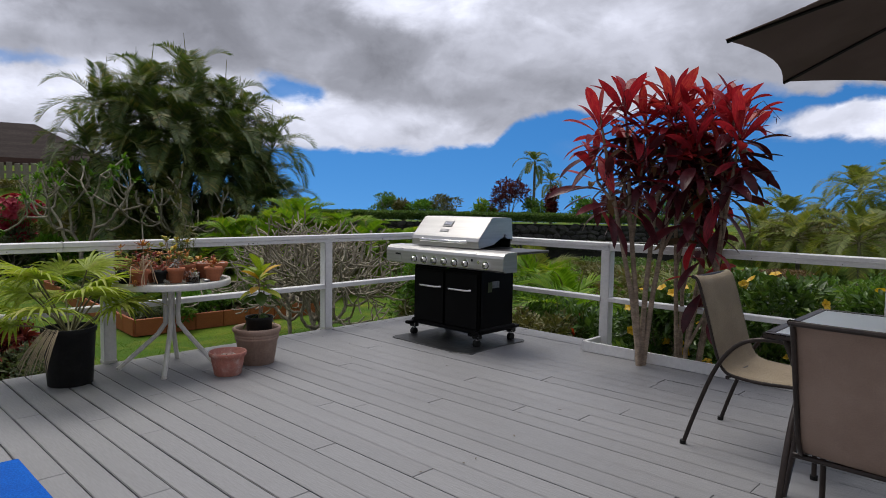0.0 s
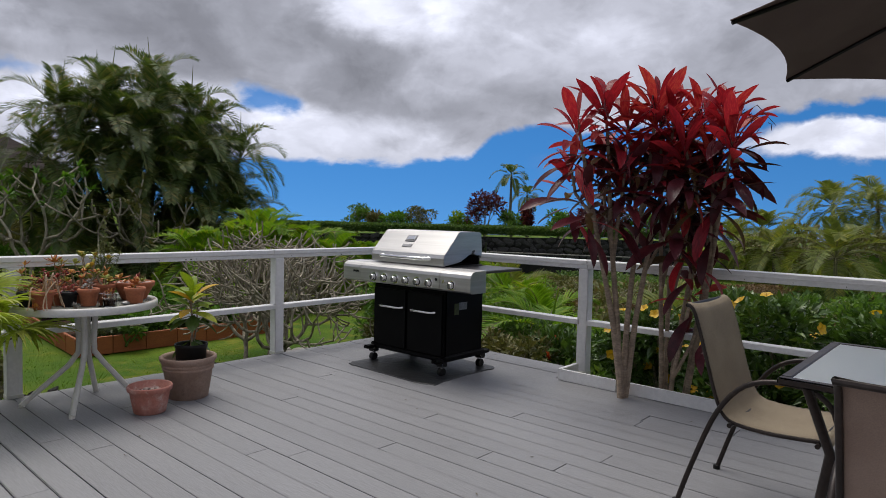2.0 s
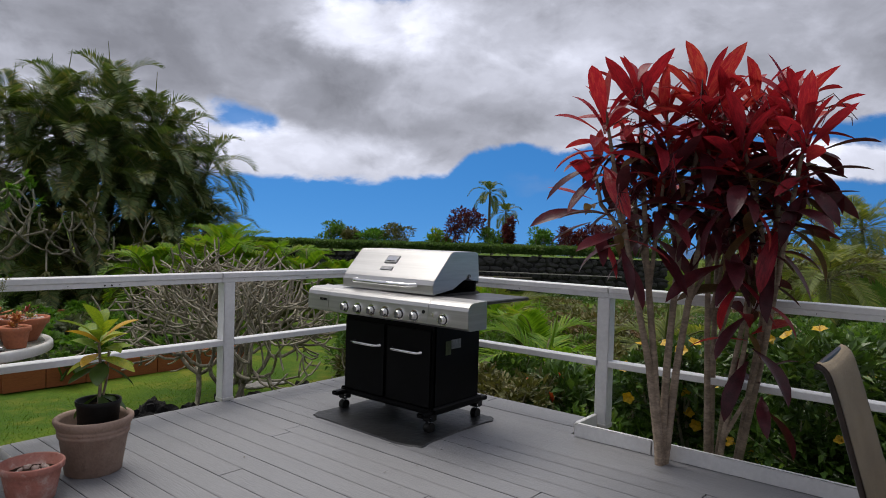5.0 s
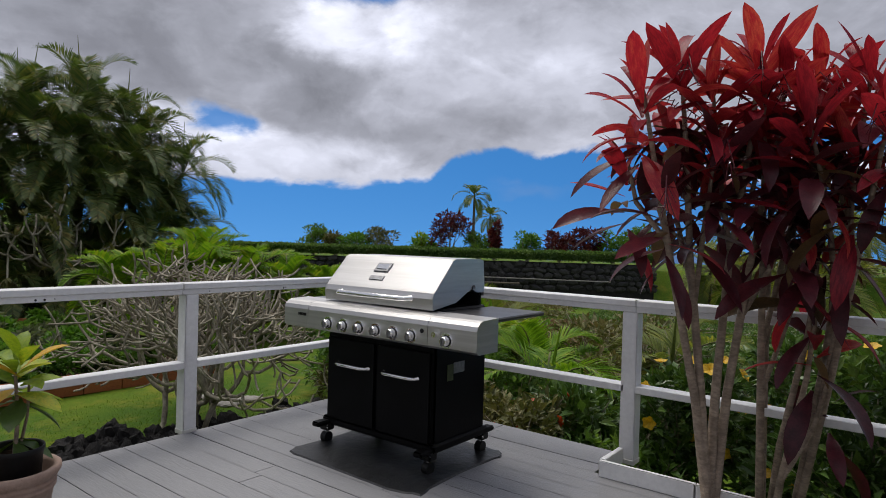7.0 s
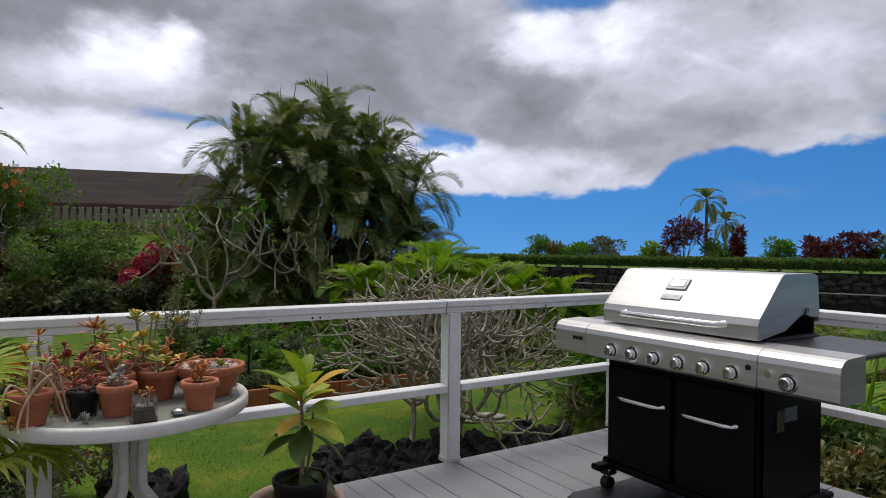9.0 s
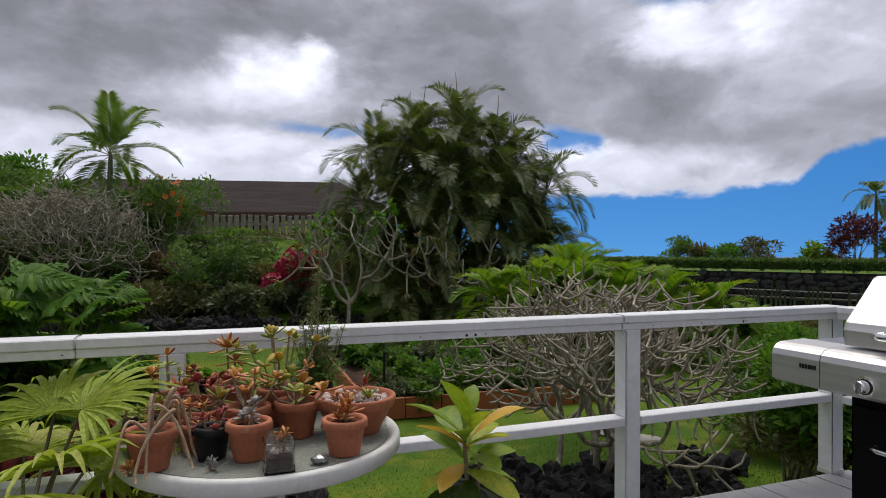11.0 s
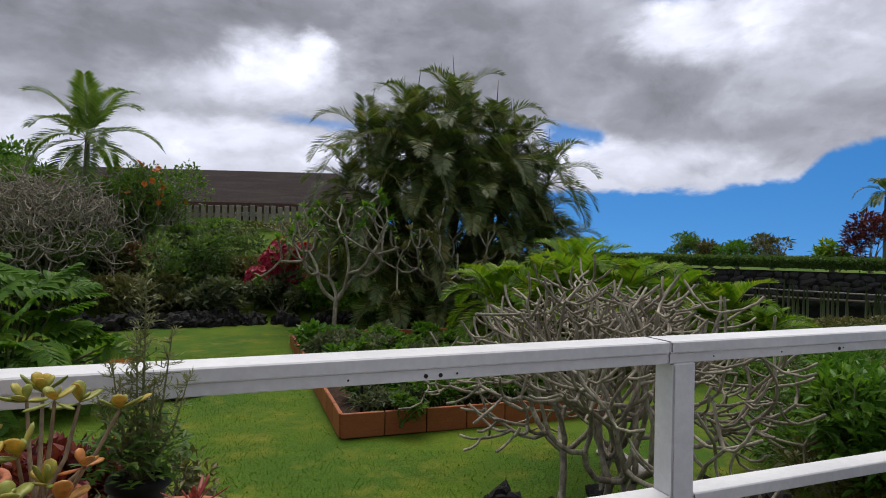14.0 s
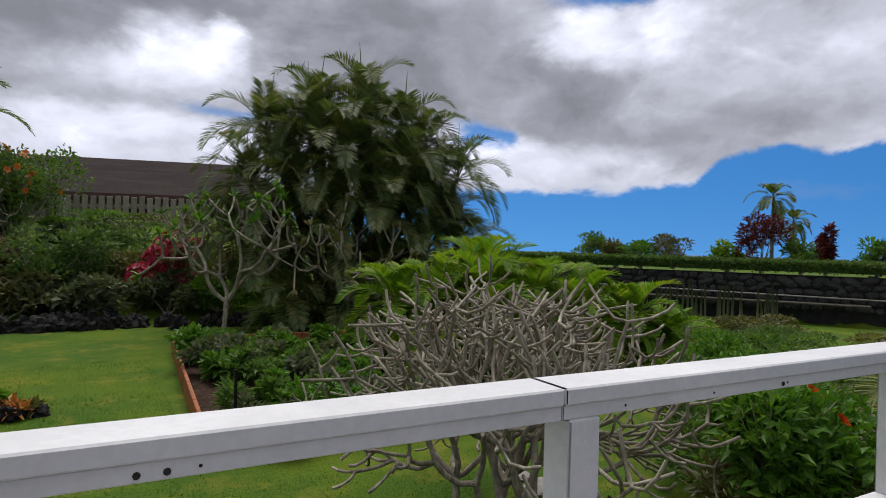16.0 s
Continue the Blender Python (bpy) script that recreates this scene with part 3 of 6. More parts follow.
def railing(name, p0, p1, posts, label, cap_joints=()):
    """A post-and-rail fence from p0 to p1 (both at deck height): cap board, fascia under it, one middle rail between posts."""
    p0, p1 = Vector(p0), Vector(p1)
    ln = (p1 - p0).length
    an = math.degrees(math.atan2(p1.y - p0.y, p1.x - p0.x))
    th = thing(name, pose(p0.x, p0.y, 0, 0, 0, an), label, "railing", "deck railings")
    js = [0.0, *cap_joints, ln]
    for a, b in zip(js, js[1:]):
        part("cap", Geo().box(((a + b) / 2, 0.006, 0.9190), (b - a - 0.004, 0.12, 0.037), 0.004), "white", th)
        part("fascia", Geo().box(((a + b) / 2, -0.010, 0.8838), (b - a - 0.002, 0.068, 0.033), 0.003), "white", th)
    r2 = random.Random(len(name))
    for xx in (5.61, 5.652, 7.18):
        if name == "railing" and p0.x < 0:
            part("nail", nail_mesh, None, th, m=pose(xx, -0.0445, 0.880, 90) @ Matrix.Scale(2.0, 4))
    xx = 0.3
    while xx < ln - 0.1:
        part("nail", nail_mesh, None, th, m=pose(xx, -0.0445, 0.882, 90))
        xx += r2.choice((0.3, 0.9, 1.3, 0.7))
    for s in posts:
        part("post", Geo().box((s, 0.0, 0.4335), (0.089, 0.089, 0.866), 0.005), "white", th)
        part("post_foot", Geo().box((s, 0.0, 0.006), (0.096, 0.096, 0.03), 0.003), "enam_white", th, "grey weathered foot of the post")
    ps = sorted(posts)
    ends = [0.0] + ps + [ln]
    for a, b in zip(ends, ends[1:]):
        if b - a > 0.3:
            part("middle_rail", Geo().box(((a + b) / 2, 0.0, 0.425), (b - a - (0.089 if a in ps and b in ps else 0.05), 0.089, 0.042), 0.004), "white", th)
    return th


railing("railing", (-2.4, 5.85, 0), (5.535, 5.85, 0), [0.2, 2.3, 4.447, 6.483, 7.88], "white painted wooden railing along the deck edge", (2.3, 4.14, 6.418))
railing("railing", (5.49, 5.785, 0), (5.49, -2.6, 0), [2.265, 4.4, 6.5, 8.2], "white painted wooden railing beside the planted notch", (2.3, 4.4))
curb = thing("curb", (0, 0, 0), "white painted low wooden kerb round the planting notch", "kerb", kind="structure")
part("board", Geo().box((5.152, 3.30, 0.042), (0.03, 0.50, 0.088), 0.004), "white", curb)
part("board", Geo().box((5.152, 1.95, 0.042), (0.03, 2.196, 0.088), 0.004), "white", curb)
part("board", Geo().box((5.152, -1.0, 0.042), (0.03, 3.6, 0.088), 0.004), "white", curb)
part("board", Geo().box((5.30, 3.545, 0.042), (0.262, 0.03, 0.088), 0.004), "white", curb)

# ---- grill ----


def grill(x0, y0):
    """Six-burner gas grill facing -x; origin at the middle of its footprint."""
    th = thing("gas_grill", (x0, y0, 0), "stainless steel gas grill with black cabinet on casters", "grill")
    Y = 0.42          # half body width
    gb = Geo()
    gb.box((0.01, 0, 0.40), (0.48, 2 * Y, 0.56), 0.012)
    gb.box((0.01, 0, 0.135), (0.52, 2 * Y + 0.04, 0.05), 0.012)
    body = part("cabinet", gb, "enamel", th)
    for s in (-1, 1):
        yb = 0.0 + s * 0.205
        dr = part("door", Geo().box((-0.237, yb, 0.40), (0.022, 0.395, 0.50), 0.008), "enamel", th)
        yh = 0.18 if s > 0 else -0.19
        hp = [(-0.246, yh - 0.125, 0.497), (-0.275, yh - 0.118, 0.497), (-0.285, yh - 0.09, 0.497), (-0.285, yh + 0.09, 0.497), (-0.275, yh + 0.118, 0.497), (-0.246, yh + 0.125, 0.497)]
        part("handle", Geo().tube(hp, 0.0105, 10), "chrome", dr, "chrome bar handle", True)
    # control panel with rounded upper edge
    prof = [(-0.385, 0.715), (-0.385, 0.815), (-0.378, 0.838), (-0.36, 0.855), (-0.335, 0.863), (-0.20, 0.868), (-0.20, 0.70), (-0.36, 0.70)]
    g = Geo()

    def prism(g, prof, ya, yb, mi=0):
        n = len(prof)
        vs = [(x, ya, z) for x, z in prof] + [(x, yb, z) for x, z in prof]
        fs = [tuple(range(n - 1, -1, -1)), tuple(range(n, 2 * n))] + [(i, (i + 1) % n, n + (i + 1) % n, n + i) for i in range(n)]
        fs = [tuple(reversed(f)) for f in fs]
        g.add(vs, fs, mi)

    prism(g, prof, -0.485, 0.43)
    part("control_panel", g, "steel", th)
    g = Geo()
    prism(g, prof, 0.433, 0.65)
    part("side_panel", g, "steel", th)
    g = Geo()
    prism(g, prof, -0.79, -0.488)
    part("side_panel", g, "steel", th)
    part("side_shelf", Geo().box((0.01, 0.54, 0.853), (0.44, 0.20, 0.022), 0.006), "steel_dark", th)
    part("side_shelf", Geo().box((0.04, -0.60, 0.853), (0.50, 0.36, 0.022), 0.006), "shelf_black", th, "dark grey enamelled side shelf")
    # firebox
    part("firebox", Geo().box((0.03, 0, 0.775), (0.44, 2 * Y - 0.02, 0.20), 0.01), "black", th)
    # lid: front lip, sloping front, top, back
    lp = [(-0.262, 0.875), (-0.268, 0.935), (-0.255, 0.965), (-0.095, 1.135), (-0.07, 1.146), (0.17, 1.146), (0.20, 1.135), (0.215, 0.99), (0.215, 0.93)]
    g = Geo()
    n = len(lp)
    vs = [(x, -0.415, z) for x, z in lp] + [(x, 0.415, z) for x, z in lp]
    g.add(vs, [(i, n + i, n + i + 1, i + 1) for i in range(n - 1)])
    lid = part("lid", g, "steel", th)
    for s in (-1, 1):
        sp = lp[:-1] + [(0.215, 0.95), (0.14, 0.955), (0.09, 0.975), (0.04, 0.955), (-0.06, 0.905)]
        g = Geo()
        prism(g, sp, s * 0.415 - 0.004, s * 0.415 + 0.004)
        part("lid_side", g, "steel", lid)
        part("hinge_bolt", Geo().tube([(0.10, s * 0.415, 0.985), (0.10, s * 0.428, 0.985)], 0.012, 10), "steel_dark", lid, smooth=True)
    hz = 0.93
    part("lid_handle", Geo().tube([(-0.262, -0.27, hz), (-0.31, -0.265, hz), (-0.322, -0.24, hz), (-0.322, 0.24, hz), (-0.31, 0.265, hz), (-0.262, 0.27, hz)], 0.014, 12), "chrome", lid, "polished tubular lid handle", True)
    part("lid_back", Geo().box((0.205, 0, 0.90), (0.02, 0.80, 0.10), 0.004), "black", th)
    sl = math.degrees(math.atan2(1.135 - 0.965, 0.16))
    R = Euler((0, -radians(sl), 0)).to_matrix()
    part("thermometer", Geo().box((-0.150, 0.05, 1.080), (0.070, 0.115, 0.010), 0.004, R), "steel_dark", lid, "rectangular thermometer badge")
    part("thermometer_face", Geo().box((-0.1525, 0.05, 1.0835), (0.042, 0.085, 0.010), 0.004, R), "chrome", lid)
    part("badge", Geo().box((-0.205, 0.05, 1.021), (0.032, 0.11, 0.006), 0.002, R), "steel_dark", lid, "plain grey maker's badge")
    for i in range(6):
        part("badge_bar", Geo().box((-0.3865, 0.452 + 0.0125 * i, 0.785), (0.003, 0.008, 0.017)), "black", th, "dark bars of the unreadable maker's mark")
    # knobs
    for i, yk in enumerate((0.25, 0.124, -0.002, -0.128, -0.254, -0.38, -0.61)):
        kb = part("knob", Geo().tube([(-0.385, yk, 0.752), (-0.391, yk, 0.752)], 0.038, 20), "chrome", th, "chrome control knob", False)
        part("knob_ring", Geo().tube([(-0.391, yk, 0.752), (-0.395, yk, 0.752)], 0.029, 20), "black", kb)
        part("knob_grip", Geo().tube([(-0.395, yk, 0.752), (-0.418, yk, 0.752), (-0.424, yk, 0.752)], [0.026, 0.023, 0.019], 20), "chrome", kb)
        part("grip_bar", Geo().box((-0.427, yk, 0.752), (0.014, 0.012, 0.042), 0.003), "steel_dark", kb)
    part("igniter", Geo().tube([(-0.385, -0.535, 0.775), (-0.40, -0.535, 0.775)], 0.014, 14), "chrome", th, smooth=False)
    part("igniter_badge", Geo().tube([(-0.385, -0.45, 0.785), (-0.388, -0.45, 0.785)], 0.012, 12), "black", th)
    # right side: label and hook plate
    part("sticker", Geo().box((-0.02, -0.4235, 0.545), (0.10, 0.002, 0.06)), "steel_dark", th, "torn silver sticker")
    part("sticker", Geo().box((-0.10, -0.4235, 0.525), (0.055, 0.002, 0.09)), "green_grey", th, "small greenish label")
    # feet and casters
    for fx in (-0.24, 0.25):
        for s in (-1, 1):
            ft = part("caster", Geo().box((fx, s * 0.40, 0.10), (0.07, 0.07, 0.05), 0.01), "black", th)
            part("stem", Geo().tube([(fx, s * 0.40, 0.085), (fx, s * 0.40, 0.055)], 0.013, 10), "chrome", ft)
            part("wheel", Geo().tube([(fx - 0.004, s * 0.40 - 0.02, 0.033), (fx - 0.004, s * 0.40 + 0.02, 0.033)], 0.033, 16), "black", ft, "black rubber wheel")
            part("bracket", Geo().box((fx + 0.04 * (-1 if fx < 0 else 1), s * 0.40, 0.125), (0.12, 0.06, 0.03), 0.008), "enamel", ft)
    return th


grill(4.785, 4.65)
g = Geo()
N = 40
pts = []
for i in range(N):
    a = 2 * math.pi * i / N
    cx, sy = math.cos(a), math.sin(a)
    sx = abs(cx) ** 0.2 * (1 if cx > 0 else -1)
    sy = abs(sy) ** 0.2 * (1 if sy > 0 else -1)
    pts.append((4.68 + 0.43 * sx + 0.05 * noise.noise(Vector((i * 0.35, 1, 0))), 4.60 + 0.50 * sy + 0.05 * noise.noise(Vector((0, i * 0.35, 3)))))
vs = [(x, y, 0.001) for x, y in pts] + [(4.71 + (x - 4.71) * 0.985, 4.61 + (y - 4.61) * 0.985, 0.009) for x, y in pts]
g.add(vs, [(i, (i + 1) % N, N + (i + 1) % N, N + i) for i in range(N)] + [tuple(range(N, 2 * N))])
solo("grill_mat", g, "rubber", "dark grey rubber mat lying under the grill", "mat")

# ---- plants: generators ----


def frond_geo(g, base, d, length, n_leaf, leaf_len, leaf_w, droop=0.9, vee=0.5, hang=0.35, stem_r=0.012, mi_leaf=0, mi_stem=1, seg=2, start=0.2, rn=rng, sweep=0.55):
    """A feather palm frond: an arching rachis with two rows of leaflets."""
    d = Vector(d).normalized()
    p = Vector(base)
    pts, dirs = [p.copy()], [d.copy()]
    K = 10
    for i in range(K):
        p = p + d * length / K
        d = (d + Vector((0, 0, -1)) * droop / K * (0.35 + 1.5 * i / K)).normalized()
        pts.append(p.copy())
        dirs.append(d.copy())
    g.tube(pts, [stem_r * (1 - 0.85 * i / K) for i in range(K + 1)], 4, False, mi_stem)
    for i in range(n_leaf):
        s = start + (1 - start) * (i + 0.5) / n_leaf
        k = min(K - 1, int(s * K))
        f = s * K - k
        q = pts[k].lerp(pts[k + 1], f)
        dd = dirs[k].lerp(dirs[k + 1], f).normalized()
        side = dd.cross(Vector((0, 0, 1)))
        if side.length < 0.05:
            side = dd.orthogonal()
        side.normalize()
        up = side.cross(dd).normalized()
        ll = leaf_len * (math.sin(math.pi * (0.12 + 0.80 * s)) ** 0.7) * rn.uniform(0.85, 1.1)
        for sg in (-1, 1):
            ld = (side * sg * (1.0 - 0.25 * s) + dd * (sweep + 0.5 * s) + up * vee * rn.uniform(0.6, 1.2)).normalized()
            g.leaf(q, ld, up, ll, leaf_w, hang * rn.uniform(1.0, 2.2), seg, 0.12, 0.35, mi=mi_leaf)


def palm_clump(name, base, stems, label, leaf_mat, seed, stem_mat="palm_trunk", lw=1.0, low=-0.3, ll=0.29, nl=46, bend=(1.7, 3.0), high=1.15, vee=0.30, spear=0.55, hang=0.42, sweep=0.55):
    """Several leaning stems, each with a head of fronds. stems: (dx, dy, height, fronds, frond length)"""
    rn = random.Random(seed)
    th = thing(name, base, label, "palm tree")
    for dx, dy, h, nf, fl in stems:
        lean = Vector((dx, dy, 0))
        pts = [Vector((dx * 0.25, dy * 0.25, 0)) + lean * 0.75 * (s ** 1.3) + Vector((0, 0, h * s)) for s in (0, 0.3, 0.6, 0.85, 1.0)]
        r = 0.05 + 0.012 * h
        part("trunk", Geo().tube(pts, [r * 1.2, r, r * 0.9, r * 0.8, r * 0.6], 8), stem_mat, th, smooth=True)
        g = Geo()
        top = pts[-1]
        turn = rn.uniform(0, 6.28)
        for i in range(nf):
            a = 2.4 * i + turn + rn.uniform(-0.3, 0.3)
            el = high - (high - low) * (i / max(1, nf - 1)) + rn.uniform(-0.12, 0.12)
            d = Vector((math.cos(a) * math.cos(el), math.sin(a) * math.cos(el), math.sin(el)))
            L = fl * rn.uniform(0.8, 1.1) * (0.75 if i < 2 else 1.0)
            frond_geo(g, top, d, L, nl, ll * fl, (0.022 + 0.006 * fl) * lw, rn.uniform(*bend), vee, hang, 0.016, 0, 1, 2, 0.18, rn, sweep)
        # the spear leaf
        g.tube([top, top + Vector((rn.uniform(-0.2, 0.2), rn.uniform(-0.1, 0.1), fl * spear))], [0.035, 0.006], 5, False, 0)
        part("crown", g, [leaf_mat, "palm_stem"], th)
    return th


def leaf_cloud(g, blobs, n, size, rn, shape=0.45, mi=None, up=0.5, inner=0.55):
    """Small folded leaves scattered through the outer shells of several blobs (centre, radii)."""
    wts = [b[1][0] * b[1][1] + b[1][2] * b[1][0] for b in blobs]
    tot = sum(wts)
    for (c, r), w in zip(blobs, wts):
        c = Vector(c)
        for _ in range(int(n * w / tot)):
            z, a = rn.uniform(-0.75, 1), rn.uniform(0, 2 * math.pi)
            q = math.sqrt(max(0, 1 - z * z))
            dv = Vector((q * math.cos(a), q * math.sin(a), z))
            s = rn.uniform(inner, 1.0) * (0.82 + 0.3 * noise.noise(dv * 2.1 + c))
            p = c + Vector((dv.x * r[0], dv.y * r[1], dv.z * r[2])) * s
            d = (dv * 0.7 + Vector((rn.uniform(-1, 1), rn.uniform(-1, 1), rn.uniform(-0.6, 0.8) + up * 0.5))).normalized()
            L = size * rn.uniform(0.65, 1.3)
            sd = d.cross(Vector((rn.uniform(-1, 1), rn.uniform(-1, 1), 1))).normalized() * L * shape * 0.5
            nr = sd.cross(d).normalized() * L * 0.09
            m0 = p + d * L * 0.45
            tip = p + d * L - Vector((0, 0, L * 0.12))
            g.add([p, m0 + sd + nr, tip, m0 - sd + nr, m0], [(0, 1, 4), (1, 2, 4), (0, 4, 3), (4, 2, 3)], mi if mi is not None else 0)


def blobs_for(r, n, rn, flat=0.75):
    out = []
    for _ in range(n):
        a, s = rn.uniform(0, 2 * math.pi), math.sqrt(rn.uniform(0.0, 1))
        k = rn.uniform(0.32, 0.52)
        out.append(((r[0] * s * 0.72 * math.cos(a), r[1] * s * 0.72 * math.sin(a), r[2] * rn.uniform(0.45, 1.45)), (r[0] * k, r[1] * k, r[2] * k * flat * 1.25)))
    return out


def shrub(name, base, r, n, size, material, label, seed, category="shrub", nb=9, shape=0.45, flowers=None, twig="bark", group=""):
    """A bush: stems from one base, leaves in uneven clumps; r are its half sizes (it stands 2*rz high)."""
    rn = random.Random(seed)
    th = thing(name, base, label, category, group)
    bl = blobs_for(r, nb, rn)
    g = Geo()
    for c, br in bl:
        c = Vector(c)
        g.tube([(rn.uniform(-0.06, 0.06), rn.uniform(-0.06, 0.06), -0.05), c * 0.5 + Vector((rn.uniform(-0.1, 0.1), rn.uniform(-0.1, 0.1), 0)), c], [0.02, 0.014, 0.006], 5)
        for _ in range(4):
            e = c + Vector((rn.uniform(-1, 1) * br[0], rn.uniform(-1, 1) * br[1], rn.uniform(-0.3, 1) * br[2])) * 0.9
            g.tube([c * 0.7, e], [0.008, 0.003], 4, False)
    part("woody_core", g, twig, th)
    g = Geo()
    leaf_cloud(g, bl, n, size, rn, shape)
    part("foliage", g, material, th)
    if flowers:
        fm, fn, fs = flowers
        for _ in range(fn):
            c, br = rn.choice(bl)
            dv = Vector((rn.uniform(-1, 0.4), rn.uniform(-1, 0.3), rn.uniform(-0.1, 1))).normalized()
            p = Vector(c) + Vector((dv.x * br[0], dv.y * br[1], dv.z * br[2])) * 1.0
            part("flower", flower_mesh(fm, fs), None, th, m=Matrix.Translation(p) @ dv.to_track_quat("Z", "Y").to_matrix().to_4x4() @ pose(0, 0, 0, 0, 0, rn.uniform(0, 360)))
    return th


_flowers = {}


def flower_mesh(fm, fs):
    if (fm, fs) not in _flowers:
        g = Geo()
        for k in range(5):
            a = 2 * math.pi * k / 5
            g.leaf((0, 0, 0), (math.cos(a), math.sin(a), 0.45), (0, 0, 1), fs, fs * 0.9, 0.5, 3, 0.1, 0.6, 0.3)
        g.tube([(0, 0, 0), (0, 0, fs * 0.7)], [fs * 0.05, fs * 0.03], 5)
        _flowers[(fm, fs)] = g.mesh("flower", fm)
    return _flowers[(fm, fs)]


def rock_mesh(seed, rough=0.35, sub=2):
    bm = bmesh.new()
    bmesh.ops.create_icosphere(bm, subdivisions=sub, radius=1.0)
    for v in bm.verts:
        o = Vector((seed * 3.1, seed * 1.7, seed))
        v.co *= 1 + rough * noise.noise(v.co * 1.3 + o) + rough * 0.5 * noise.noise(v.co * 3.4 + o)
    me = bpy.data.meshes.new("rock")
    bm.to_mesh(me)
    bm.free()
    return me

# ---- ti plant ----
leaf_variants = {}


def ti_leaf(kind, variant):
    key = (kind, variant)
    if key not in leaf_variants:
        r = random.Random(variant * 13 + len(kind))
        g = Geo()
        g.leaf((0, 0, 0), (1, 0, 0.0), (0, 0, 1), 1.0, r.uniform(0.19, 0.25), r.uniform(0.2, 1.3), 8, 0.16, 0.56, 0.0, r.uniform(-0.6, 0.6))
        leaf_variants[key] = g.mesh("leaf", kind, True)
    return leaf_variants[key]


def ti_plant(base, label, seed, stems):
    """Cordyline: bare canes rising in a fan, forking into heads of broad strap leaves.
    stems: (dx, dy, height, leaves, forks off the cane before it)"""
    rn = random.Random(seed)
    th = thing("ti_plant", base, label, "plant")
    cane = None
    for cx, cy, h, n, forks in stems:
        top = Vector((cx, cy, h))
        if forks and cane:
            o = cane[2].lerp(cane[3], rn.uniform(-0.6, 0.5))
            mid = o.lerp(top, 0.5) + Vector((cx, cy, 0)) * 0.12
            part("cane", Geo().tube([o, mid, top], [0.013, 0.012, 0.008], 7), "ti_bark", th, smooth=True)
        else:
            kx, ky = rn.uniform(-0.05, 0.05), rn.uniform(-0.05, 0.05)
            cane = [Vector((kx * 0.8, ky * 0.8, -0.05)), Vector((cx * 0.22 + kx, cy * 0.22 + ky, h * 0.28)), Vector((cx * 0.52 + kx, cy * 0.52 + ky, h * 0.56)), Vector((cx * 0.85, cy * 0.85, h * 0.84)), top]
            part("cane", Geo().tube(cane, [0.027, 0.021, 0.017, 0.013, 0.008], 8), "ti_bark", th, smooth=True)
        n = int(n * 1.05)
        for i in range(n):
            s = i / max(1, n - 1)
            a = 2.399 * i + rn.uniform(-0.3, 0.3)
            el = 1.3 - 2.0 * s ** 1.15 + rn.uniform(-0.22, 0.22)
            L = rn.uniform(0.26, 0.41) * (0.72 if i < 3 else 1.0)
            p = top - Vector((0, 0, 0.34 * s)) + Vector((math.cos(a), math.sin(a), 0)) * 0.012
            z = p.z + 0.3 * math.sin(el) + base[2]
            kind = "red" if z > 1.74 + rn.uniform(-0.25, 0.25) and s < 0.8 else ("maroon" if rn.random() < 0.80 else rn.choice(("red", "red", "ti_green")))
            m = Matrix.Translation(p) @ Euler((rn.uniform(-0.5, 0.5), -el, a)).to_matrix().to_4x4() @ Matrix.Scale(L, 4)
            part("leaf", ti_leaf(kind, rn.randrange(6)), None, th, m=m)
        if h + base[2] > 1.5:
            # a twiggy seed spray among the leaves
            g = Geo()
            a = rn.uniform(0, 6.28)
            e = top + Vector((math.cos(a) * 0.3, math.sin(a) * 0.3, -0.02))
            g.tube([top - Vector((0, 0, 0.1)), top.lerp(e, 0.6) + Vector((0, 0, 0.03)), e - Vector((0, 0, 0.1))], [0.004, 0.003, 0.002], 4)
            for k in range(9):
                q = top.lerp(e, 0.35 + 0.07 * k) - Vector((0, 0, 0.012 * k))
                g.tube([q, q + Vector((rn.uniform(-0.06, 0.06), rn.uniform(-0.06, 0.06), rn.uniform(-0.11, 0.0)))], [0.003, 0.0015], 4)
            part("seed_spray", g, "maroon", th)
    return th


ti_plant((5.03, 2.93, 0), "red-leaved ti plant with tall bare canes growing beside the deck kerb", 5, [
    (-0.26, 0.30, 1.96, 22, 0), (-0.16, 0.40, 1.64, 14, 1), (-0.32, 0.16, 1.52, 14, 1), (-0.06, 0.20, 2.12, 26, 0), (0.10, 0.28, 1.76, 22, 1), (-0.02, 0.04, 1.70, 22, 1),
    (0.12, -0.10, 2.10, 26, 0), (0.05, 0.08, 2.0, 22, 1), (0.14, -0.12, 1.70, 22, 1), (0.06, 0.14, 1.58, 20, 1), (0.22, -0.20, 2.02, 22, 0), (0.26, -0.12, 1.72, 20, 1), (0.18, -0.24, 1.45, 16, 1)])
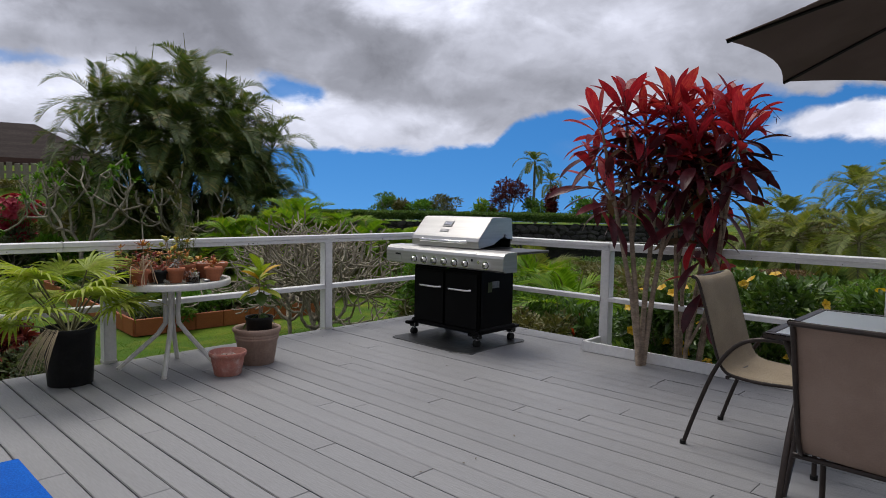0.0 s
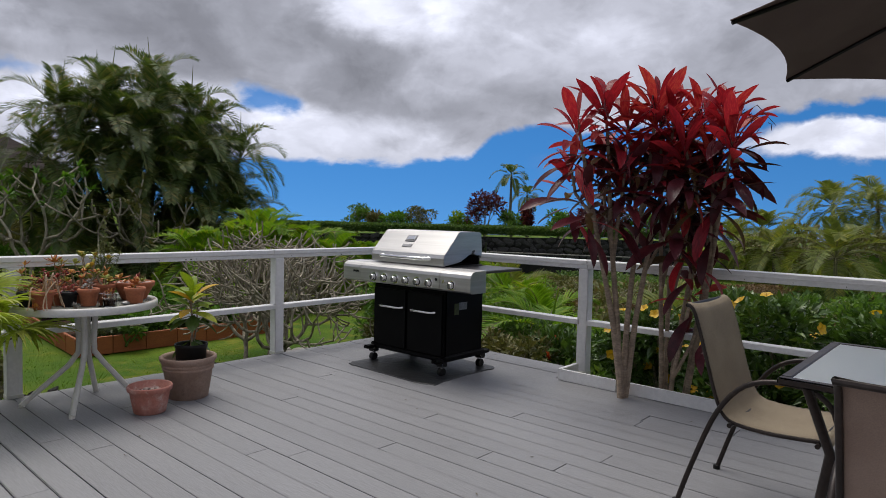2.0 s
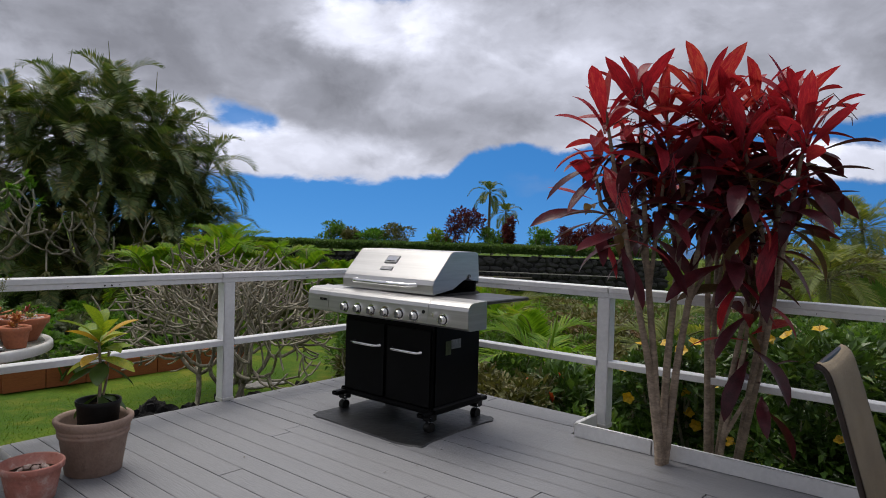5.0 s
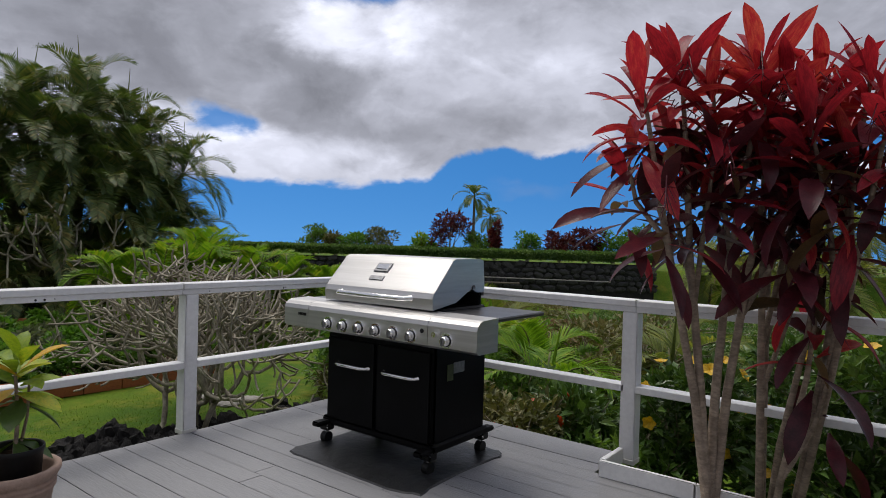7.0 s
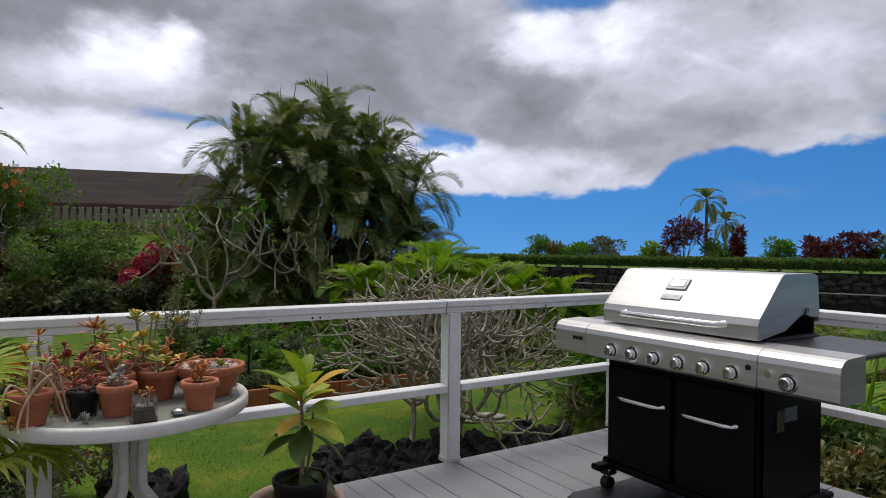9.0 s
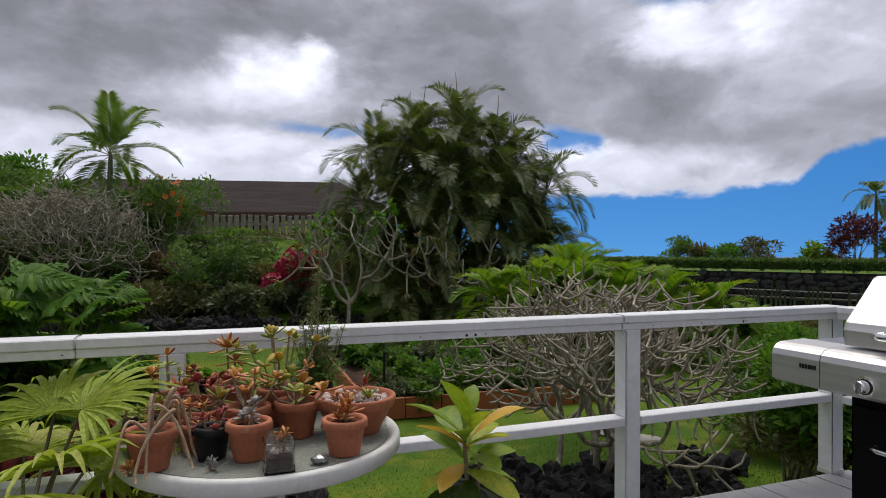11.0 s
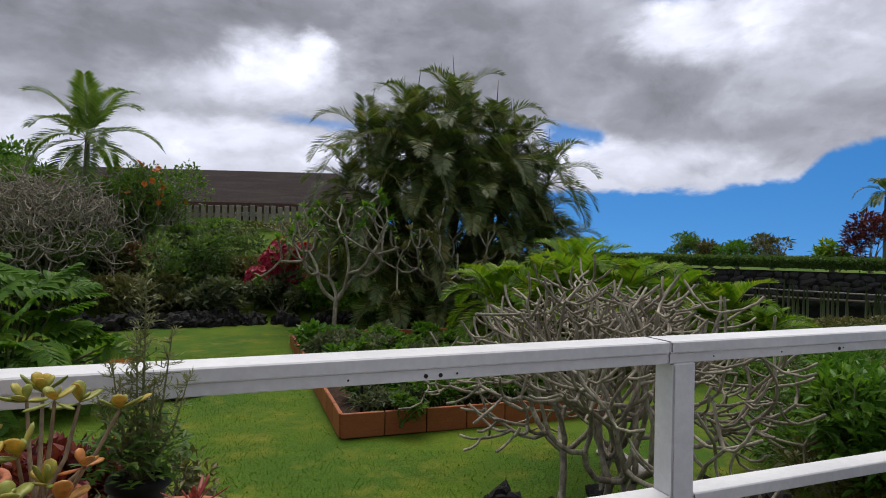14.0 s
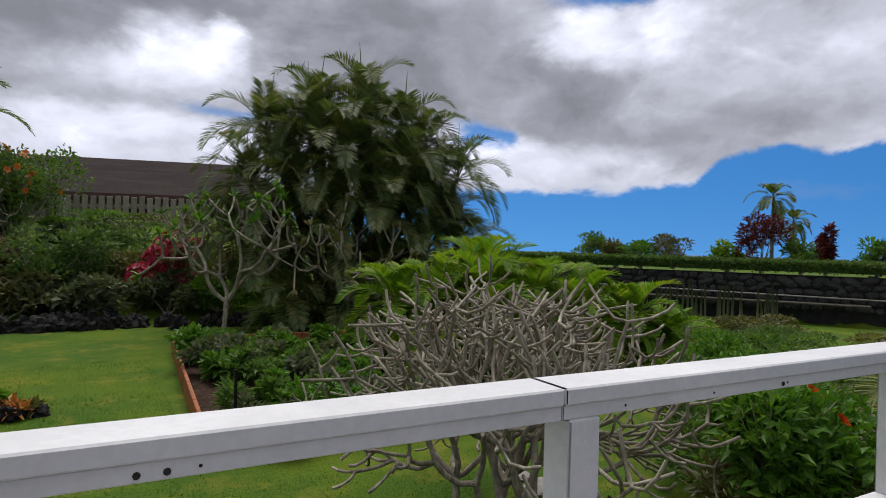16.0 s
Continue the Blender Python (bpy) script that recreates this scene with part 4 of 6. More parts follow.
ti_plant((5.46, 2.80, LAWN), "dark red ti plant with many canes rising behind the kerb", 11, [
    (-0.30, 0.0, 2.92, 24, 0), (-0.08, -0.18, 2.96, 24, 1), (-0.10, -0.10, 2.56, 16, 1), (-0.15, -0.40, 2.94, 24, 0), (0.03, -0.30, 2.80, 24, 1), (-0.26, -0.36, 2.56, 18, 1), (-0.05, -0.28, 2.50, 16, 1),
    (-0.38, -0.20, 2.70, 24, 1), (-0.26, -0.48, 2.76, 22, 0), (-0.18, -0.34, 2.38, 10, 1), (0.06, 0.03, 2.66, 22, 0), (0.0, -0.12, 2.42, 14, 1), (-0.18, -0.20, 2.30, 12, 1), (-0.16, -0.22, 2.10, 10, 0), (-0.16, -0.22, 1.84, 10, 0), (-0.12, -0.28, 1.58, 6, 1)])

# ---- frangipani ----


def frangipani(base, label, seed, height, spread, levels=6, trunk_r=0.075, kids=(2, 3), tips="", trunks=1, thin=0.0125):
    rn = random.Random(seed)
    th = thing("frangipani_tree", base, label, "tree")
    gt, gl, boughs = Geo(), Geo(), []

    def grow(p, d, L, r, lv, g):
        q = p + d * L
        bow = Vector((rn.uniform(-1, 1), rn.uniform(-1, 1), rn.uniform(-1.6, 0.0))) * L * 0.13
        m1, m2 = p.lerp(q, 0.35) + bow, p.lerp(q, 0.72) + bow * 0.8
        end = [r, r * 0.92, r * 0.88, r * 0.95] if lv else [r, r * 0.95, r * 1.02, r * 1.0, r * 0.5]
        (gt if lv == levels else g).tube([p, m1, m2, q] + ([] if lv else [q + (q - m2).normalized() * r * 0.8]), end, 7, lv == 0)
        if lv == 0:
            if tips and rn.random() < 0.85:
                for _ in range(9):
                    gl.leaf(q, d + rdir() * 0.9, (0, 0, 1), rn.uniform(0.16, 0.30), 0.075, 0.9, 3)
            return
        nk = rn.choice(kids) if lv < levels else 4
        a0 = rn.uniform(0, 6.28)
        ax = d.orthogonal().normalized()
        for k in range(nk):
            a = a0 + 2 * math.pi * k / nk + rn.uniform(-0.4, 0.4)
            o = Matrix.Rotation(a, 3, d) @ ax
            tilt = rn.uniform(0.5, 0.85)
            nd_ = (d * math.cos(tilt) + o * math.sin(tilt) + Vector((0, 0, 0.10))).normalized()
            # branches that leave the spread turn upwards
            out = Vector((q.x / spread, q.y / spread, 0))
            if out.length > 0.8:
                nd_ = (nd_ - out * 0.6 + Vector((0, 0, 0.15))).normalized()
            if q.z > height * 0.85:
                nd_.z *= 0.35
                nd_.normalize()
            if lv == levels:
                boughs.append(Geo())
                g = boughs[-1]
            grow(q, nd_, L * rn.uniform(0.74, 1.0), max(thin, r * 0.78), lv - 1, g)

    for k in range(trunks):
        d0 = Vector((rn.uniform(-0.6, 0.6), rn.uniform(-0.5, 0.5), 1)).normalized() if trunks > 1 else Vector((0.1, 0.1, 1)).normalized()
        grow(Vector((rn.uniform(-0.35, 0.35), rn.uniform(-0.35, 0.35), -0.05)) if trunks > 1 else Vector((0, 0, -0.05)), d0, height * 0.27, trunk_r, levels, gt)
    part("trunk", gt, "bark", th, smooth=True)
    for g in boughs:
        part("bough", g, "bark", th, smooth=True)
    if gl.v:
        part("foliage", gl, tips, th)
    return th


frangipani((5.75, 8.55, LAWN), "leafless grey frangipani tree with forking blunt branches", 4, 1.76, 1.75, 5, 0.034, (2, 2, 3), "", 5, 0.0098)
frangipani((5.55, 18.6, LAWN), "small crooked frangipani tree with few leaves beside the lawn", 9, 3.1, 1.3, 4, 0.06, (2, 3), "green_fresh", 1, 0.013)
frangipani((8.2, 18.4, LAWN), "small bare frangipani tree below the palm clump", 19, 3.0, 1.3, 4, 0.055, (2, 3), "olive", 1, 0.013)

# ---- palms of the garden ----
palm_clump("areca_palm", (9.1, 20.6, LAWN), [
    (0.30, 0.00, 5.75, 14, 2.1), (-1.10, -0.30, 5.30, 14, 2.0), (1.40, -0.20, 5.20, 14, 2.0), (-2.20, 0.30, 4.85, 13, 1.9), (2.30, 0.20, 4.85, 14, 2.0), (3.10, -0.30, 3.95, 15, 2.0),
    (-0.54, -1.00, 4.30, 16, 1.9), (0.97, -1.10, 4.00, 16, 1.9), (-1.84, -0.90, 3.30, 16, 1.8), (2.05, -0.90, 2.90, 16, 1.9), (0.11, -1.50, 2.80, 16, 1.8),
    (-2.70, -0.40, 3.40, 15, 1.8), (-0.97, 0.90, 5.35, 13, 2.0), (0.86, 0.90, 5.45, 13, 2.0), (-1.08, -1.40, 2.10, 16, 1.8), (1.30, -1.50, 1.90, 16, 1.8),
    (-2.38, -1.00, 2.00, 16, 1.8), (2.59, -1.20, 2.00, 16, 1.8), (-2.95, 0.20, 2.20, 15, 1.8), (3.05, 0.10, 2.60, 15, 1.9), (0.22, -1.80, 1.20, 16, 1.7), (-1.73, 0.20, 4.30, 15, 2.0), (1.84, 0.30, 4.20, 15, 2.0), (0.22, -0.50, 4.95, 15, 2.0),
    (-0.65, -1.90, 0.70, 14, 1.5), (1.73, -2.00, 0.70, 14, 1.5), (-2.05, -1.70, 0.70, 14, 1.5), (-0.2, -1.2, 3.4, 16, 1.8), (-1.3, -0.9, 4.4, 15, 1.9), (1.7, -0.8, 3.5, 16, 1.9), (0.6, -1.4, 3.2, 15, 1.8), (-0.9, -1.3, 2.9, 15, 1.8)],
    "large dark green clump of areca palms", "palm", 21, "palm_stem", 1.2, -0.30, 0.27, 38, (2.0, 3.0), 1.38, 0.40, 0.80, 0.42, 0.42)
palm_clump("areca_palm", (8.9, 13.6, LAWN), [
    (0.0, 0.0, 1.35, 20, 1.4), (-0.8, 0.1, 1.20, 20, 1.2), (0.8, -0.2, 1.20, 20, 1.3), (1.5, -0.7, 1.05, 20, 1.2), (-1.4, 0.5, 1.1, 20, 1.2), (0.4, 0.8, 1.45, 20, 1.4), (2.2, -1.1, 0.9, 20, 1.1), (-0.3, -0.6, 0.9, 20, 1.2), (2.8, -1.4, 0.6, 20, 1.0)],
    "low bright green clump of young areca palms", "palm_bright", 22, "palm_stem", 1.4, -0.4, 0.26, 36, (1.4, 2.4), 1.25, 0.45, 0.4, 0.25, 0.4)
palm_clump("palm_tree", (-0.5, 25.2, 0.0), [(0.1, 0.0, 4.15, 15, 2.4)], "slender palm with wind-blown arching fronds", "palm_mid", 25, "palm_trunk", 1.7, -0.45, 0.26, 40, (1.2, 2.1), 1.4, 0.25, 0.7, 0.55, 0.45)
for i, (x, y, z, h, fl) in enumerate(((40.0, 29.0, -1.0, 5.6, 1.9), (42.5, 29.2, -2.0, 5.2, 1.7), (30.0, 8.6, -1.2, 2.2, 2.0), (33.5, 6.6, -2.2, 4.4, 2.4), (21.0, 4.3, -1.5, 1.9, 1.9), (26.5, 8.6, -1.3, 1.7, 1.8), (24.0, 6.6, -1.4, 1.7, 1.8), (31.0, 4.6, -2.2, 4.2, 2.4))):
    palm_clump("palm_tree", (x, y, z), [(0.2, 0.1, h, 13 if i < 2 else 20, fl)], "tall far palm standing above the stone wall" if i < 2 else "yellowish green palm beyond the railing", "palm" if i < 2 else "palm_olive", 40 + i, "palm_trunk", 1.4, -0.6, 0.26, 40, (1.6, 2.6), 1.3, 0.3, 0.4, 0.35, 0.45)
for i, (x, y, n) in enumerate(((7.6, 5.2, 9), (8.6, 5.9, 9), (9.6, 4.6, 10), (9.2, 6.9, 9), (10.4, 7.6, 10))):
    palm_clump("young_palm", (x, y, LAWN), [(0.0, 0.0, 0.60 + 0.04 * i, n + 2, 1.30 + 0.02 * i), (0.25, -0.3, 0.4, n - 2, 1.0)], "young feather palm growing below the deck", "palm_bright" if i in (0, 1, 3) else "palm_olive", 60 + i, "palm_stem")

# ---- stone wall with clipped hedge ----
wd = (WALL_B - WALL_A)
wl = wd.length
wa = math.degrees(math.atan2(wd.y, wd.x))
wall = thing("stone_wall", pose(WALL_A.x, WALL_A.y, LAWN - 0.1, 0, 0, wa), "dark lava stone garden wall", "wall", kind="structure")
part("core", Geo().box((wl / 2, 0.25, 0.75), (wl, 0.40, 1.56), 0.02), "mortar", wall)
stone_meshes = [rock_mesh(i, 0.22, 1) for i in range(7)]
for me in stone_meshes:
    me.materials.append(M["wall_stone"])
rs = random.Random(8)
z = 0.12
while z < 1.55:
    x = rs.uniform(0, 0.2)
    h = rs.uniform(0.15, 0.24)
    while x < wl:
        w = rs.uniform(0.18, 0.55)
        if x > wl * 0.02 and z > 0.5:
            part("stone", stone_meshes[rs.randrange(7)], None, wall, m=Matrix.Translation((x + w / 2, 0.05 + rs.uniform(-0.03, 0.03), z + rs.uniform(-0.05, 0.05))) @ Euler((rs.uniform(-0.3, 0.3), rs.uniform(-0.45, 0.45), 0)).to_matrix().to_4x4() @ Matrix.Diagonal((w * 0.56, 0.13, h * rs.uniform(0.5, 0.72), 1)))
        x += w
    z += h
g = Geo()
rh = random.Random(31)
for _ in range(26000):
    face = rh.random()
    x = rh.uniform(0, wl)
    if face < 0.55:
        p = Vector((x, rh.uniform(-0.05, 0.95), 1.93 + rh.gauss(0, 0.025) + 0.03 * noise.noise(Vector((x * 1.5, 0, 0)))))
    else:
        p = Vector((x, -0.05 + rh.gauss(0, 0.03), rh.uniform(1.62, 1.93)))
    d = (rdir() + Vector((0, -0.4, 0.5))).normalized()
    L = rh.uniform(0.05, 0.10)
    sd = d.cross(rdir()).normalized() * L * 0.3
    g.add([p, p + d * L * 0.5 + sd, p + d * L, p + d * L * 0.5 - sd], [(0, 1, 2, 3)])
g.box((wl / 2, 0.45, 1.77), (wl, 0.90, 0.28))
solo("hedge", g, "green_dark", "clipped green hedge along the top of the stone wall", "hedge", kind="stuff", m=wall.matrix_world.copy())
part("ledge", Geo().box((wl * 0.45, -0.35, 0.72), (wl * 0.5, 0.3, 0.06), 0.02), "timber_grey", wall)
r9 = random.Random(77)
for i, (s, hgt, rad, mt, lab) in enumerate(((0.18, 0.55, 0.7, "green", "bush above the wall"), (0.245, 0.42, 0.5, "olive", ""), (0.30, 0.5, 0.8, "green_fresh", ""), (0.36, 0.55, 0.7, "olive", ""), (0.47, 0.42, 0.5, "palm_bright", ""), (0.53, 0.85, 0.75, "dark_red", ""), (0.64, 0.75, 0.32, "dark_red", ""), (0.60, 0.5, 0.6, "green", ""), (0.72, 0.5, 0.6, "green_fresh", ""), (0.80, 0.55, 0.7, "dark_red", ""), (0.87, 0.6, 0.7, "dark_red", ""), (0.93, 0.6, 0.8, "green_fresh", ""), (0.99, 0.7, 0.9, "green", ""))):
    p = WALL_A.lerp(WALL_B, s) + Vector((0.84, 0.54, 0)) * r9.uniform(1.4, 2.4)
    names = {"green": "green leafy bush behind the hedge", "green_fresh": "light green bush behind the hedge", "olive": "sparse yellowish bush behind the hedge", "palm_bright": "round lime-green bush behind the hedge", "dark_red": "dark red leafy bush behind the hedge"}
    shrub("bush", (p.x, p.y, 0.55), (rad * 1.3, rad, hgt * 1.25), 1300 if mt == "dark_red" else 800, 0.21, mt, names[mt], 100 + i, "bush", 11, 0.30)

# ---- neighbouring house and fence ----
house = thing("house", pose(2.5, 44, 1.15, 0, 0, -14), "single-storey brown house with long shingle roof", "house")
g = Geo()
g.box((0, 3.0, 1.1), (22, 6, 2.6), 0.02)
part("wall", g, "wall_red", house)
ov, rz, ez = 0.7, 4.6, 2.35
g = Geo()
E0 = [(-11 - ov, -ov, ez), (11 + ov, -ov, ez), (11 + ov, 6 + ov, ez), (-11 - ov, 6 + ov, ez)]
R0 = [(-8.0, 3.0, rz), (8.0, 3.0, rz)]
top = E0 + R0
g.add(top, [(0, 1, 5, 4), (1, 2, 5), (2, 3, 4, 5), (3, 0, 4)])
rf = part("roof", g, "roof", house)
g = Geo()
for (a, b) in ((0, 1), (1, 2), (2, 3), (3, 0)):
    pa, pb = Vector(E0[a]), Vector(E0[b])
    mid = (pa + pb) / 2 - Vector((0, 0, 0.13))
    dd = pb - pa
    g.box(mid, (dd.length, 0.04, 0.26), 0.0, Euler((0, 0, math.atan2(dd.y, dd.x))).to_matrix())
part("fascia", g, "fascia", house)
for x in (-6, -1.5, 3.0, 7.0):
    w = part("window", Geo().box((x, -0.03, 1.35), (1.5, 0.08, 0.95), 0.01), "enam_white", house)
    for s in (-1, 1):
        part("pane", Geo().box((x + s * 0.36, -0.075, 1.35), (0.64, 0.012, 0.80)), "black", w)
fence = thing("picket_fence", pose(0.2, 31.6, 1.2, 0, 0, -12), "weathered grey board fence below the house", "fence")
fr = random.Random(17)
for i in range(36):
    part("picket", Geo().box((i * 0.27, 0, 0.72 + fr.uniform(-0.03, 0.03)), (0.20, 0.03, 1.5), 0.01), "fence_wood", fence)
part("rail", Geo().box((4.8, 0.04, 1.1), (9.8, 0.05, 0.10), 0.005), "fence_wood", fence)
part("rail", Geo().box((4.8, 0.04, 0.4), (9.8, 0.05, 0.10), 0.005), "fence_wood", fence)

# ---- raised bed ----
bed = thing("raised_bed", pose(4.12, 11.0, LAWN, 0, 0, -3), "orange timber raised vegetable bed on the lawn", "raised bed")
for i in range(7):
    part("board", Geo().box((0.24 + 0.485 * i, 0, 0.13), (0.475, 0.045, 0.27), 0.006), "timber", bed)
for i in range(13):
    part("board", Geo().box((0.0, 0.26 + 0.49 * i, 0.13 + 0.003 * (i % 2)), (0.045, 0.48, 0.27), 0.006), "timber", bed)
    part("board", Geo().box((3.4, 0.26 + 0.49 * i, 0.13), (0.045, 0.48, 0.25), 0.006), "timber_grey", bed)
for i in range(7):
    part("board", Geo().box((0.24 + 0.485 * i, 6.4, 0.13), (0.475, 0.045, 0.27), 0.006), "timber", bed)
g = Geo()
sn = 24
g.add([(0.03 + 3.34 * i / sn, 0.03 + 6.34 * j / sn, 0.14 + 0.05 * noise.noise(Vector((i * 0.7, j * 0.7, 2)))) for i in range(sn + 1) for j in range(sn + 1)],
      [(i * (sn + 1) + j, (i + 1) * (sn + 1) + j, (i + 1) * (sn + 1) + j + 1, i * (sn + 1) + j + 1) for i in range(sn) for j in range(sn)])
part("soil", g, "soil", bed, smooth=True)
rv = random.Random(23)
for i in range(52):
    x, y = 4.12 + rv.uniform(0.45, 3.0), 11.0 + rv.uniform(0.1, 5.8) - 0.3
    k = rv.choice(("green_fresh", "green_fresh", "green", "green_grey", "green"))
    r = rv.uniform(0.20, 0.38)
    lab = {"green_fresh": "leafy light green vegetable plant in the bed", "green": "green vegetable plant in the bed", "green_grey": "grey-green herb in the bed", "green_dark": "dark green vegetable plant in the bed"}[k]
    shrub("vegetable_plant", (x, y, LAWN + 0.13), (r, r, r * 0.8), 360, rv.choice((0.09, 0.13, 0.16)), k, lab, 200 + i, "vegetable", 5, 0.5, None, "green", "vegetables in the bed")
for i, (x, y, k, r) in enumerate(((4.55, 11.35, "green_grey", 0.26), (4.95, 11.30, "green_grey", 0.24), (5.35, 11.30, "green_fresh", 0.28), (5.8, 11.35, "green_fresh", 0.30), (4.6, 12.0, "green", 0.28), (5.2, 11.9, "green_grey", 0.26), (6.3, 11.4, "green", 0.26))):
    shrub("vegetable_plant", (x, y, LAWN + 0.13), (r, r, r * 0.75), 300, 0.12, k, "silvery feathery herb in the bed" if k == "green_grey" else "leafy light green vegetable plant in the bed", 260 + i, "vegetable", 6, 0.32, None, "green", "vegetables in the bed")
part("stake", Geo().box((0.30, 0.4, 0.45), (0.03, 0.03, 0.7), 0.004), "black", bed)

